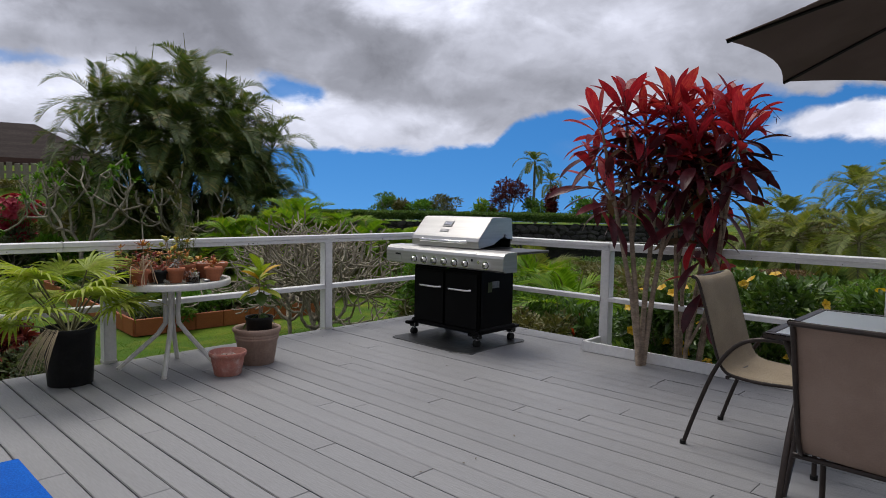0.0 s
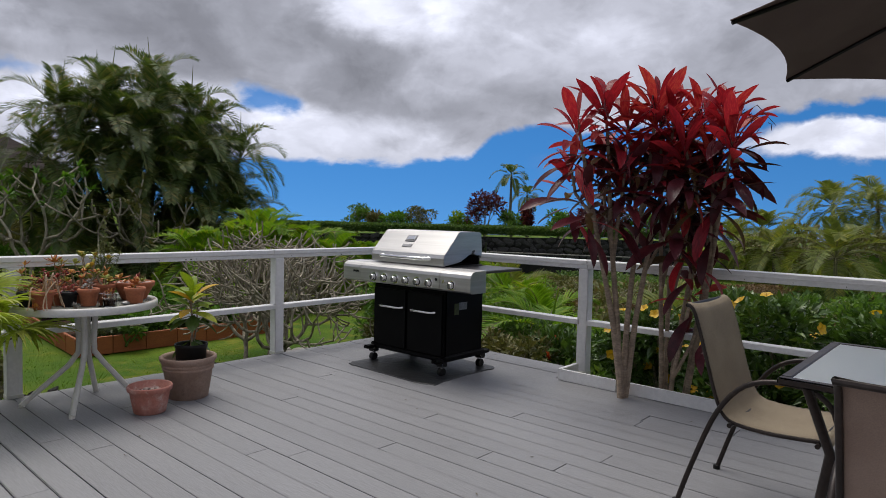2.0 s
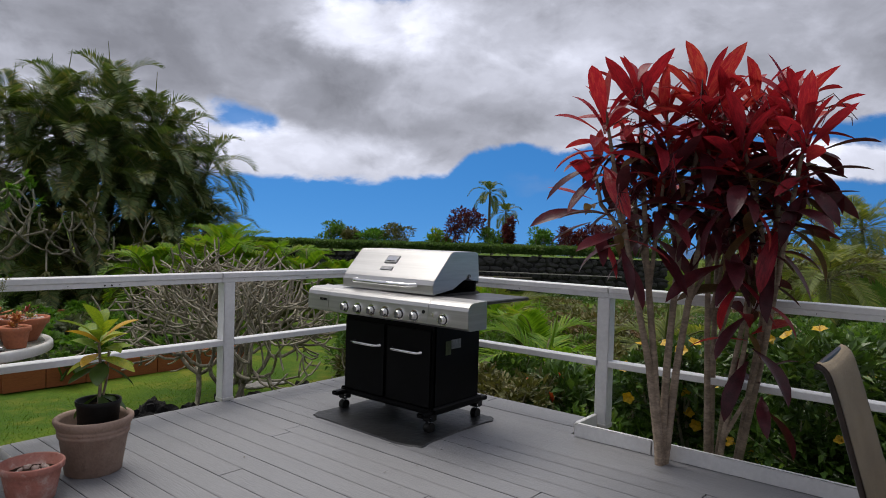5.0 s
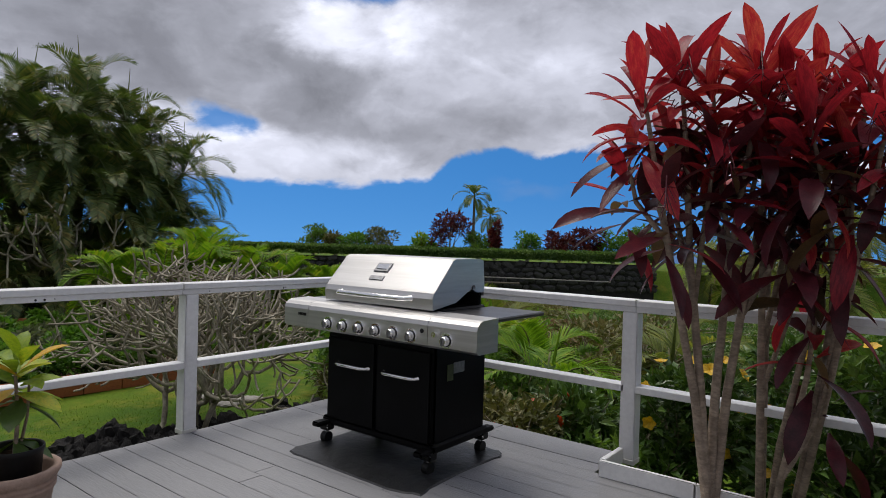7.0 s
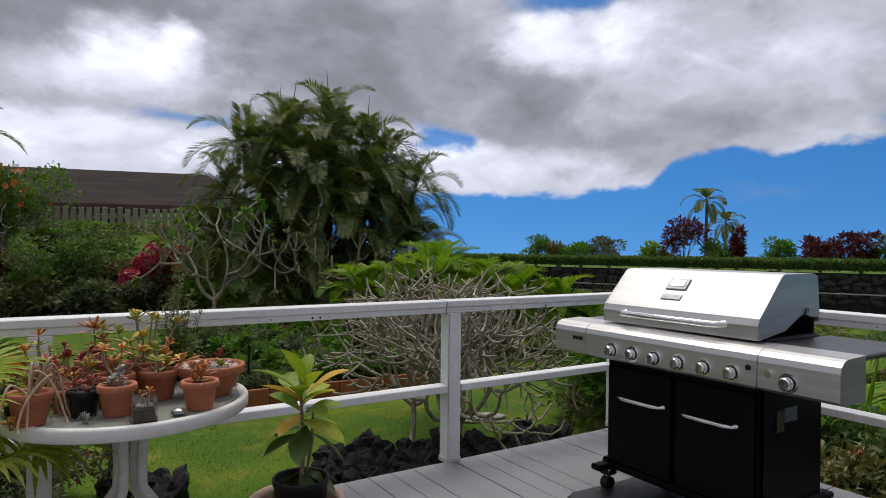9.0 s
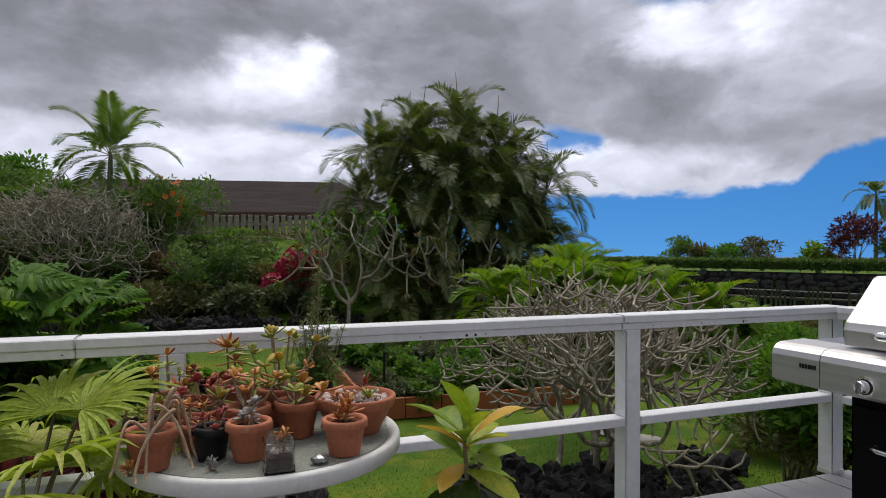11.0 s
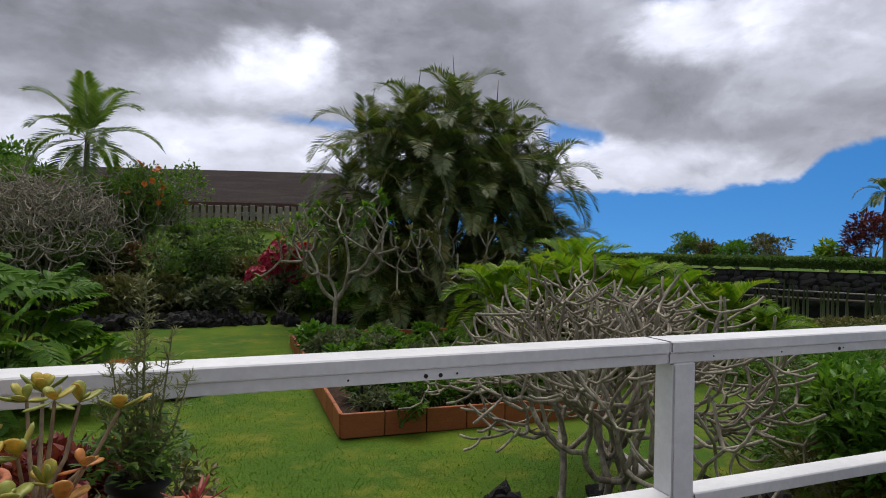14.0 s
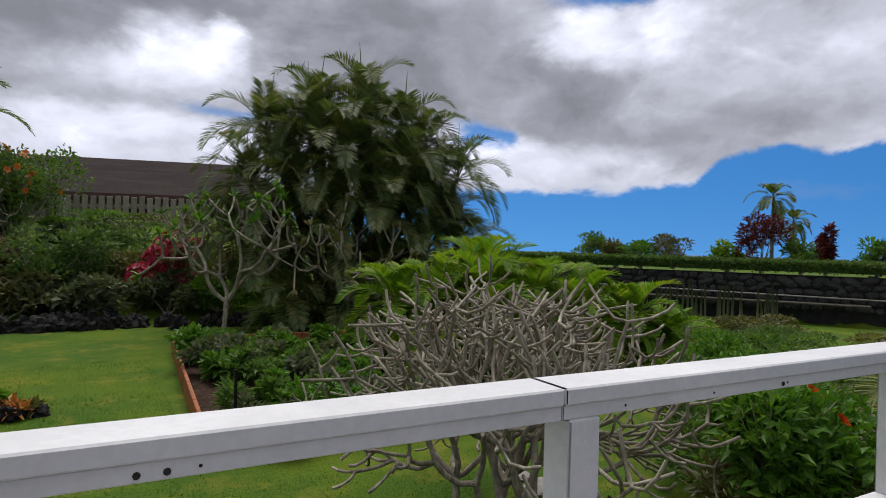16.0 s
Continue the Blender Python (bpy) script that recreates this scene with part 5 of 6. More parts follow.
# ---- shrubs of the border ----
B = [
    ("shrub", (-3.6, 24.5), (2.2, 1.8, 1.5), 4200, 0.16, "green_dark", "dark green border shrub behind the lawn"),
    ("shrub", (-0.6, 22.8), (1.6, 1.3, 1.15), 3200, 0.15, "green_dark", "dark green border shrub behind the lawn"),
    ("shrub", (2.0, 22.8), (1.7, 1.3, 1.15), 3400, 0.15, "green_dark", "dense dark shrub at the end of the lawn"),
    ("shrub", (1.2, 25.6), (1.7, 1.5, 1.75), 3600, 0.16, "green", "tall green shrub with orange blossoms"),
    ("shrub", (3.6, 24.6), (1.5, 1.3, 0.7), 2800, 0.15, "green_dark", "green shrub below the fence"),
    ("shrub", (6.3, 24.0), (1.6, 1.2, 0.72), 2800, 0.15, "olive", "dry olive shrub below the fence"),
    ("shrub", (12.6, 20.8), (1.8, 1.4, 1.1), 3200, 0.15, "green", "green shrub beside the palm clump"),
    ("shrub", (8.2, 23.4), (2.0, 1.0, 1.0), 3000, 0.17, "hibiscus", "dark green shrub growing behind the palm clump"),
    ("shrub", (11.2, 23.0), (2.0, 1.0, 1.15), 3000, 0.17, "hibiscus", "dark green shrub growing behind the palm clump"),
    ("shrub", (7.4, 19.6), (0.9, 0.6, 0.35), 1500, 0.13, "green_dark", "low dark shrub at the palm clump's foot"),
    ("shrub", (9.0, 18.3), (1.0, 0.6, 0.35), 1500, 0.13, "olive", "low olive shrub at the palm clump's foot"),
    ("shrub", (10.8, 18.4), (1.1, 0.7, 0.42), 1700, 0.13, "green_dark", "low dark shrub at the palm clump's foot"),
    ("shrub", (6.9, 3.35), (0.6, 0.65, 0.74), 3000, 0.11, "hibiscus", "dark green hibiscus shrub beside the planted notch"),
    ("shrub", (-6.5, 21.5), (2.4, 2.2, 1.5), 3800, 0.20, "green", "broad green shrub beside the lawn"),
    ("shrub", (10.9, 10.4), (0.9, 0.8, 0.55), 2400, 0.11, "green_fresh", "bright green shrub before the stone wall"),
    ("shrub", (12.3, 13.2), (1.3, 1.1, 0.28), 2400, 0.12, "olive", "yellowish green shrub before the stone wall"),
    ("shrub", (14.2, 14.4), (1.3, 1.1, 0.28), 2200, 0.13, "green", "green shrub before the stone wall"),
    ("shrub", (13.0, 15.6), (1.3, 1.1, 0.28), 2200, 0.13, "olive", "dry yellowish shrub before the stone wall"),
    ("shrub", (16.2, 13.0), (1.4, 1.2, 0.28), 2200, 0.13, "green_dark", "dark green shrub before the stone wall"),
    ("shrub", (14.6, 12.4), (1.2, 1.0, 0.28), 2200, 0.13, "green", "green shrub before the stone wall"),
    ("shrub", (17.8, 15.0), (1.5, 1.2, 0.28), 2200, 0.13, "olive", "dry yellowish shrub before the stone wall"),
    ("shrub", (3.4, 28.6), (1.4, 1.0, 0.16), 900, 0.15, "green", "green shrub growing against the fence"),
    ("shrub", (5.6, 28.2), (1.5, 1.0, 0.15), 900, 0.15, "olive", "yellowish shrub growing against the fence"),
    ("shrub", (7.6, 27.6), (1.4, 1.0, 0.16), 900, 0.15, "green_dark", "dark green shrub growing against the fence"),
    ("shrub", (-13.5, 31.0), (4.4, 3.2, 3.1), 5200, 0.28, "green", "tall leafy tree-like shrub in the far border"),
    ("shrub", (-6.5, 33.0), (3.6, 2.6, 2.2), 4200, 0.26, "green_dark", "tall dark shrub in the far border"),
    ("shrub", (-7.2, 38.5), (3.4, 2.5, 2.55), 5200, 0.30, "green_fresh", "tall light green tree-like shrub on the slope"),
    ("shrub", (-4.6, 36.5), (2.4, 2.0, 1.7), 3600, 0.26, "green", "tall green tree-like shrub on the slope"),
    ("shrub", (-8.5, 27.5), (3.2, 2.4, 2.6), 4200, 0.24, "green", "tall green tree-like shrub"),
    ("shrub", (14.3, 17.0), (1.6, 1.4, 0.28), 2200, 0.14, "green_grey", "low grey-green shrub before the wall"),
    ("shrub", (13.2, 11.5), (1.8, 1.5, 0.28), 2200, 0.14, "green", "low green shrub before the wall"),
    ("shrub", (6.95, 7.35), (0.85, 0.75, 0.78), 3600, 0.105, "green_fresh", "fresh green shrub beside the deck corner"),
    ("shrub", (7.6, 6.5), (0.9, 0.8, 0.60), 2800, 0.10, "green", "green shrub below the railing"),
    ("shrub", (8.3, 8.2), (1.1, 0.9, 0.6), 2600, 0.11, "green", "green shrub below the railing"),
    ("shrub", (7.0, 2.3), (0.85, 1.15, 0.92), 7000, 0.12, "hibiscus", "dark green hibiscus hedge with yellow blossoms"),
    ("shrub", (7.1, 0.4), (0.85, 1.15, 0.92), 7000, 0.12, "hibiscus", "dark green hibiscus hedge beside the deck"),
    ("shrub", (6.6, 3.9), (0.45, 0.5, 0.42), 900, 0.10, "green", "small green shrub beside the deck"),
    ("shrub", (6.25, 5.6), (0.4, 0.5, 0.42), 900, 0.10, "dry_brown", "dry brown stalky shrub beside the deck"),
    ("shrub", (6.3, 4.2), (0.3, 0.4, 0.35), 700, 0.10, "dry_brown", "dry brown stalky shrub beside the deck"),
    ("shrub", (6.4, 4.9), (0.5, 0.6, 0.55), 1400, 0.09, "olive", "dry olive shrub beside the deck"),
    ("shrub", (10.4, 5.6), (1.2, 1.2, 0.7), 2400, 0.12, "olive", "yellowish green shrub beyond the deck"),
    ("shrub", (12.0, 3.0), (1.8, 1.6, 0.6), 2600, 0.14, "green", "green shrub beyond the railing"),
    ("shrub", (11.5, 8.6), (1.4, 1.3, 0.45), 2200, 0.13, "green", "green shrub beyond the railing"),
    ("shrub", (26.0, 6.0), (3.2, 2.6, 1.3), 2600, 0.24, "olive", "yellowish green trees beyond the railing"),
    ("shrub", (0.2, 8.6), (0.75, 0.7, 0.52), 1900, 0.11, "dark_red", "dark red-leaved shrub beside the lawn"),
    ("shrub", (1.95, 9.0), (0.75, 0.6, 0.5), 2200, 0.15, "croton_red", "maroon and orange croton beside the lawn"),
    ("shrub", (0.9, 8.0), (0.65, 0.55, 0.68), 1500, 0.17, "dark_red", "tall maroon-leaved shrub beside the deck"),
    ("shrub", (2.1, 8.2), (0.45, 0.45, 0.42), 1000, 0.07, "green_grey", "grey-green herb-like shrub beside the deck"),
    ("shrub", (2.55, 8.8), (0.3, 0.3, 0.42), 500, 0.08, "olive", "thin olive shrub beside the lawn"),
    ("shrub", (1.8, 13.3), (0.35, 0.35, 0.36), 600, 0.13, "suc_orange", "orange-leaved croton at the philodendron's foot"),
    ("shrub", (-1.2, 9.6), (0.9, 0.9, 0.6), 1900, 0.11, "dark_red", "dark red-leaved shrub beside the lawn"),
]
rb = random.Random(55)
for row, (x0, hh) in enumerate(((7.3, 0.60), (8.8, 0.56), (10.8, 0.36), (13.2, 0.25), (15.8, 0.20), (18.6, 0.18), (21.6, 0.18))):
    y = -2.5
    while y < 8.4 + row * 0.8:
        mt = rb.choice(("green_dark", "olive", "olive", "hibiscus", "dry_brown", "hibiscus"))
        if not (row == 0 and -0.8 < y < 3.4):
            lab = {"hibiscus": "glossy dark green shrub growing below the railing", "dry_brown": "dry brown shrub growing below the railing", "green_dark": "dark green shrub growing below the railing", "green": "leafy green shrub growing below the railing", "olive": "yellowish shrub growing below the railing", "green_fresh": "fresh green shrub growing below the railing"}[mt]
            B.append(("shrub", (x0 + rb.uniform(-0.3, 0.3), y), (0.7 + 0.15 * row, 0.7 + 0.15 * row, hh * rb.uniform(0.8, 1.15)), 1900, rb.uniform(0.09, 0.14), mt, lab))
        y += rb.uniform(0.9, 1.3) * (1 + 0.2 * row)
for row, (y0, x0, x1, hh) in enumerate(((21.9, -9.0, 6.4, 0.62), (23.6, -10.5, 7.0, 0.95), (26.0, -12.0, 4.0, 1.05), (28.5, -14.0, 1.6, 1.0))):
    x = x0
    while x < x1:
        mt = rb.choice(("green_dark", "green", "green_fresh", "green_grey", "olive", "green_grey", "dark_red", "green_fresh", "dry_brown", "olive") if row < 3 else ("green_dark", "green", "green"))
        lab = {"dry_brown": "dry brown shrub in the border", "green_dark": "dense dark green shrub in the border", "green": "leafy green shrub in the border", "olive": "dry olive-green shrub in the border", "green_grey": "grey-green shrub in the border", "green_fresh": "fresh green shrub in the border", "dark_red": "dark red-leaved shrub in the border"}[mt]
        w = rb.uniform(0.9, 1.5)
        B.append(("shrub", (x, y0 + rb.uniform(-0.4, 0.5)), (w, 0.9, hh * rb.uniform(0.75, 1.2) * ((0.6, 0.6, 0.38, 0.3)[row] if x > 2.0 and row else 1.0)), 1600, rb.uniform(0.17, 0.26), mt, lab))
        x += w * rb.uniform(1.0, 1.45)
for i, (nm, (x, y), r, n, sz, mt, lab) in enumerate(B):
    fl = None
    if "hibiscus" in lab:
        fl = ("yellow", 26, 0.055)
    if "orange blossoms" in lab:
        fl = ("orange", 30, 0.10)
    if "dry olive shrub beside the deck" in lab:
        fl = ("red_flower", 5, 0.05)
    if "deck corner" in lab:
        fl = ("red_flower", 3, 0.06)
    shrub(nm, (x, y, ground_z(x, y)), r, n, sz, mt, lab, 300 + i, "shrub", 9 if r[0] < 1 else 13, 0.42, fl)
shrub("bougainvillea", (4.85, 22.5, ground_z(4.85, 22.5)), (0.95, 0.7, 1.08), 1500, 0.12, "green_dark", "bougainvillea bush covered with crimson flowers", 400, "shrub", 7, 0.45, ("magenta", 190, 0.13))


def philodendron(base, label, seed, n, size):
    rn = random.Random(seed)
    th = thing("philodendron", base, label, "plant")
    for i in range(n):
        g = Geo()
        a = 2.4 * i
        el = rn.uniform(0.0, 1.35)
        L = size * rn.uniform(0.35, 1.0)
        d = Vector((math.cos(a) * math.cos(el), math.sin(a) * math.cos(el), math.sin(el)))
        q = Vector((0, 0, 0.1)) + d * L
        g.tube([(0, 0, 0), d * L * 0.5 + Vector((0, 0, 0.08)), q], [0.02, 0.016, 0.01], 5, False, 1)
        # lobed blade: fingers along a midrib
        out = Vector((math.cos(a), math.sin(a), rn.uniform(-0.9, 0.1) + 0.4 * math.sin(el))).normalized()
        sd = (Matrix.Rotation(rn.uniform(-0.8, 0.8), 3, out) @ out.cross(Vector((0, 0, 1)))).normalized()
        up = sd.cross(out).normalized()
        bl = 0.62 * rn.uniform(0.75, 1.1)
        for k in range(7):
            s = k / 6
            o = q + out * bl * s * 0.9
            fl = bl * (0.62 - 0.34 * s)
            for sg in (-1, 1):
                g.leaf(o, sd * sg + out * (0.25 + 0.9 * s), up, fl, bl * 0.23, 0.9, 4, 0.18, 0.5)
        g.leaf(q, out, up, bl * 1.1, bl * 0.20, 0.3, 4, 0.1, 0.4)
        part("leaf", g, ["philo", "palm_stem"], th)
    return th


philodendron((0.3, 13.9, LAWN), "large philodendron with deeply lobed green leaves", 3, 95, 1.55)
philodendron((-1.2, 13.6, LAWN), "large philodendron with deeply lobed green leaves", 5, 95, 2.3)
philodendron((-2.8, 15.2, LAWN), "large philodendron with deeply lobed green leaves", 6, 90, 2.5)

# ---- strap-leaved plants below the deck ----
rq = random.Random(91)
for x, y, n, L in ((6.05, 3.55, 34, 0.75), (6.3, 3.1, 26, 0.65), (6.15, 4.6, 22, 0.6), (6.6, 5.3, 26, 0.7)):
    th = thing("strap_plant", (x, y, ground_z(x, y)), "clump of long green strap leaves beside the deck", "plant")
    for i in range(n):
        g = Geo()
        a, el = 2.4 * i, rq.uniform(0.5, 1.45)
        g.leaf((0.03 * math.cos(a), 0.03 * math.sin(a), 0), (math.cos(a) * math.cos(el), math.sin(a) * math.cos(el), math.sin(el)), (0, 0, 1), L * rq.uniform(0.7, 1.15), 0.04, rq.uniform(0.5, 1.6), 7, 0.2, 0.35)
        part("leaf", g, rq.choice(("green", "green", "green_dark")), th)

# ---- lava rocks ----
rock_meshes = [rock_mesh(40 + i, 0.85, 3) for i in range(8)]
for me in rock_meshes:
    me.materials.append(M["lava"])
rr = random.Random(12)


def rocks(cx, cy, rx, ry, n, lo, hi):
    for _ in range(n):
        a, s = rr.uniform(0, 6.28), math.sqrt(rr.random())
        x, y = cx + rx * s * math.cos(a), cy + ry * s * math.sin(a)
        k = rr.uniform(lo, hi)
        solo("lava_rock", rock_meshes[rr.randrange(8)], None, "rough black lava rock lying in the garden border", "rock", "lava rocks",
             m=Matrix.Translation((x, y, ground_z(x, y) + k * 0.35)) @ Euler((rr.uniform(0, 6), rr.uniform(0, 6), rr.uniform(0, 6))).to_matrix().to_4x4() @ Matrix.Diagonal((k, k * rr.uniform(0.7, 1), k * rr.uniform(0.6, 0.9), 1)))


rocks(4.75, 8.2, 0.6, 0.6, 70, 0.05, 0.15)
rocks(6.0, 8.0, 1.0, 0.6, 60, 0.05, 0.15)
rocks(2.3, 7.3, 1.0, 0.35, 55, 0.05, 0.15)
rocks(0.4, 7.3, 1.2, 0.5, 45, 0.06, 0.17)
rocks(1.6, 21.0, 3.6, 0.35, 90, 0.10, 0.26)
rocks(5.6, 20.7, 1.6, 0.3, 30, 0.10, 0.22)
rocks(2.8, 8.6, 0.3, 0.3, 8, 0.08, 0.16)
# bare grey twiggy shrub in the border
frangipani((-1.3, 23.0, ground_z(-1.3, 23.0)), "bare grey twiggy shrub in the border", 33, 2.9, 2.2, 6, 0.05, (2, 2, 3), "", 3, 0.012)

# ---- pots and potted plants ----


def pot_geo(rb, rt, h, lip=0.012, band=0.25, t=0.008):
    """A flower pot's profile turned round: foot, wall, thick rim band, hollow inside."""
    zb = h * (1 - band)
    rz = rb + (rt - rb) * 0.8
    return Geo().lathe([(0, 0.0), (rb, 0.0), (rb + 0.002, 0.004), (rz, zb), (rz + lip * 0.8, zb + 0.004), (rt + lip * 0.4, h - 0.006), (rt + lip * 0.2, h), (rt - t, h), (rt - t - 0.003, h - 0.01), (rz - t, h * 0.82), (0, h * 0.82)], 28)


def soil_disc(r, z, mat_name="soil"):
    g = Geo()
    g.lathe([(0, z + 0.006), (r * 0.5, z + 0.008), (r, z)], 20)
    return g


def pot(base, rb, rt, h, material, label, soil="soil", band=0.25):
    th = thing("flower_pot", base, label, "pot", "flower pots")
    part("pot_body", pot_geo(rb, rt, h, band=band), material, th, smooth=True)
    part("soil", soil_disc(rt - 0.009, h * 0.83), soil, th, smooth=True)
    return th


def fat_leaf(g, p, d, L, w, th=0.35, mi=0):
    """A fleshy leaf: a pointed, flattened body."""
    d = Vector(d).normalized()
    sd = d.cross(Vector((0, 0, 1)))
    if sd.length < 0.05:
        sd = d.orthogonal()
    sd.normalize()
    up = sd.cross(d).normalized()
    vs, n = [], 6
    for s, k in ((0.0, 0.22), (0.3, 0.72), (0.66, 1.0), (0.90, 0.72)):
        for i in range(n):
            a = 2 * math.pi * i / n
            vs.append(Vector(p) + d * L * s + (sd * math.cos(a) + up * math.sin(a) * th) * w * 0.5 * k + up * L * 0.12 * s * s)
    vs.append(Vector(p) + d * L + up * L * 0.12)
    fs = [(j * n + i, j * n + (i + 1) % n, (j + 1) * n + (i + 1) % n, (j + 1) * n + i) for j in range(3) for i in range(n)]
    fs += [(3 * n + i, 3 * n + (i + 1) % n, 4 * n) for i in range(n)]
    g.add(vs, fs, mi)


def rosette(g, c, r, n, rn, w=0.35, rise=0.35):
    for i in range(n):
        s = i / n
        a = 2.4 * i + rn.uniform(-0.6, 0.6)
        el = 1.0 * (1 - s) + rise * s + rn.uniform(-0.55, 0.5)
        r_ = r * rn.uniform(0.7, 1.2)
        fat_leaf(g, Vector(c) + Vector((0, 0, 0.1 * r * (1 - s))), (math.cos(a) * math.cos(el), math.sin(a) * math.cos(el), math.sin(el)), r_ * (0.45 + 0.55 * s), r * w * rn.uniform(0.65, 0.95), 0.3)


def branching(heads_out, gs, base, rn, height, spread, heads, r, w):
    """Bare fleshy stems that carry rosettes."""
    for k in range(heads):
        a = 2.4 * k + rn.uniform(-0.4, 0.4)
        s = spread * math.sqrt((k + 0.4) / heads)
        e = Vector(base) + Vector((math.cos(a) * s, math.sin(a) * s, height * rn.uniform(0.12, 1.0)))
        m = Vector(base).lerp(e, 0.5) + Vector((math.cos(a) * s * 0.15, math.sin(a) * s * 0.15, -0.01))
        gs.tube([base, m, e], [0.0048, 0.004, 0.003], 6, False)
        g = Geo()
        rosette(g, e, r * rn.uniform(0.7, 1.05), (rn.choice((5, 6, 6)) if w > 0.47 else rn.choice((6, 7, 8))) if w > 0.33 else 14, rn, w * rn.uniform(0.9, 1.3), rn.uniform(-0.5, 0.5))
        heads_out.append(g)


def succulent(p, z, kind, height, spread, heads, r, label, seed, w=0.4):
    rn = random.Random(seed)
    th = thing("succulent_plant", (p[0], p[1], z), label, "plant", "succulents on the table")
    gl_, gs = [], Geo()
    branching(gl_, gs, Vector((0, 0, 0)), rn, height, spread, heads, r, w)
    part("stem_frame", gs, "suc_stem", th, smooth=True)
    for g in gl_:
        k2 = kind
        if kind in ("suc_green", "suc_orange") and height > 0.1:
            k2 = rn.choice(("suc_green",) * 5 + ("suc_orange",) if kind == "suc_green" else ("suc_orange", "suc_green"))
        part("rosette", g, k2, th, smooth=True)
    return th


TT = 0.672   # table top
table = thing("round_table", (2.33, 5.36, 0), "white enamelled round garden table with mottled glass top", "table")
g = Geo()
R = 0.415
g.lathe([(R - 0.03, 0.63), (R, 0.628), (R + 0.006, 0.634), (R + 0.006, 0.666), (R, 0.674), (R - 0.012, 0.676), (R - 0.018, 0.67), (R - 0.03, 0.665), (R - 0.03, 0.63)], 56)
part("rim", g, "enam_white", table, smooth=True)
M["table_glass"] = mat("mottled_glass", (0.25, 0.27, 0.235), (0.34, 0.355, 0.31), 4, 0.25, bump=0.1, bscale=110, fine=0.18, spec=0.5, stain=(0.22, 0.20, 0.15), mark=(0.6, 0.8))
part("glass_top", Geo().lathe([(0, 0.664), (R - 0.031, 0.664), (R - 0.031, 0.671), (0, 0.671)], 48), "table_glass", table)
part("hub", Geo().lathe([(0.0, 0.64), (0.12, 0.64), (0.12, 0.655), (0, 0.655)], 20), "enam_white", table)
for dx, dy in ((-0.31, 0.20), (-0.17, -0.26), (0.15, 0.27), (0.28, -0.08)):
    v = Vector((dx, dy, 0)).normalized()
    part("leg", Geo().tube([v * 0.055 + Vector((0, 0, 0.645)), v * 0.042 + Vector((0, 0, 0.42)), v * 0.046 + Vector((0, 0, 0.34)), v * 0.10 + Vector((0, 0, 0.26)), Vector((dx, dy, 0.012))], 0.0175, 10), "enam_white", table, smooth=True)
    part("foot_cap", Geo().tube([(dx, dy, 0.0), (dx, dy, 0.02)], 0.018, 10), "enam_white", table)

POTS = [
    # x, y, foot radius, rim radius, height, material, label
    (2.02, 5.14, 0.042, 0.062, 0.105, "terracotta", "small terracotta pot with snaking pale stems"),
    (1.99, 5.31, 0.040, 0.050, 0.09, "black", "small black plastic pot on the table"),
    (2.17, 5.17, 0.036, 0.046, 0.09, "black", "small black plastic pot on the table"),
    (2.265, 5.13, 0.040, 0.058, 0.105, "terracotta", "small terracotta pot with a grey rosette"),
    (2.52, 5.08, 0.042, 0.060, 0.10, "terracotta", "small terracotta pot with a yellow-orange succulent"),
    (2.15, 5.40, 0.050, 0.075, 0.09, "terracotta", "low terracotta pot crowded among others"),
    (2.27, 5.29, 0.046, 0.066, 0.11, "terracotta", "terracotta pot crowded among others"),
    (2.24, 5.60, 0.055, 0.078, 0.12, "terracotta", "terracotta pot standing at the back of the table"),
    (2.06, 5.52, 0.048, 0.068, 0.11, "terracotta", "terracotta pot standing at the back of the table"),
    (2.42, 5.30, 0.046, 0.066, 0.11, "terracotta", "terracotta pot holding a jade plant"),
    (2.39, 5.47, 0.050, 0.072, 0.12, "terracotta", "terracotta pot holding a large jade plant"),
    (2.13, 5.27, 0.040, 0.056, 0.08, "terracotta", "small terracotta pot crowded among others"),
]
for x, y, rb_, rt_, h, mt, lab in POTS:
    pot((x, y, TT), rb_, rt_, h, mt, lab)
bowl = thing("bowl_pot", (2.60, 5.29, TT), "wide terracotta bowl with pebbles and rosettes", "pot", "flower pots")
part("pot_body", pot_geo(0.075, 0.125, 0.115, 0.012, 0.3), "terracotta", bowl, smooth=True)
part("soil", soil_disc(0.115, 0.095), "soil", bowl, smooth=True)
rp = random.Random(6)
peb = [rock_mesh(70 + i, 0.2, 1) for i in range(3)]
for me in peb:
    me.materials.append(M["pebble"])
    me.polygons.foreach_set("use_smooth", [True] * len(me.polygons))


def pebbles(cx, cy, z, r, n, lo, hi, parent=None):
    for _ in range(n):
        a, s = rp.uniform(0, 6.28), math.sqrt(rp.random()) * r
        k = rp.uniform(lo, hi)
        m = Matrix.Translation((cx + s * math.cos(a), cy + s * math.sin(a), z + k * 0.3)) @ Euler((rp.uniform(0, 3), rp.uniform(0, 3), rp.uniform(0, 3))).to_matrix().to_4x4() @ Matrix.Diagonal((k, k * 0.8, k * 0.65, 1))
        part("pebble", peb[rp.randrange(3)], None, parent, m=m)


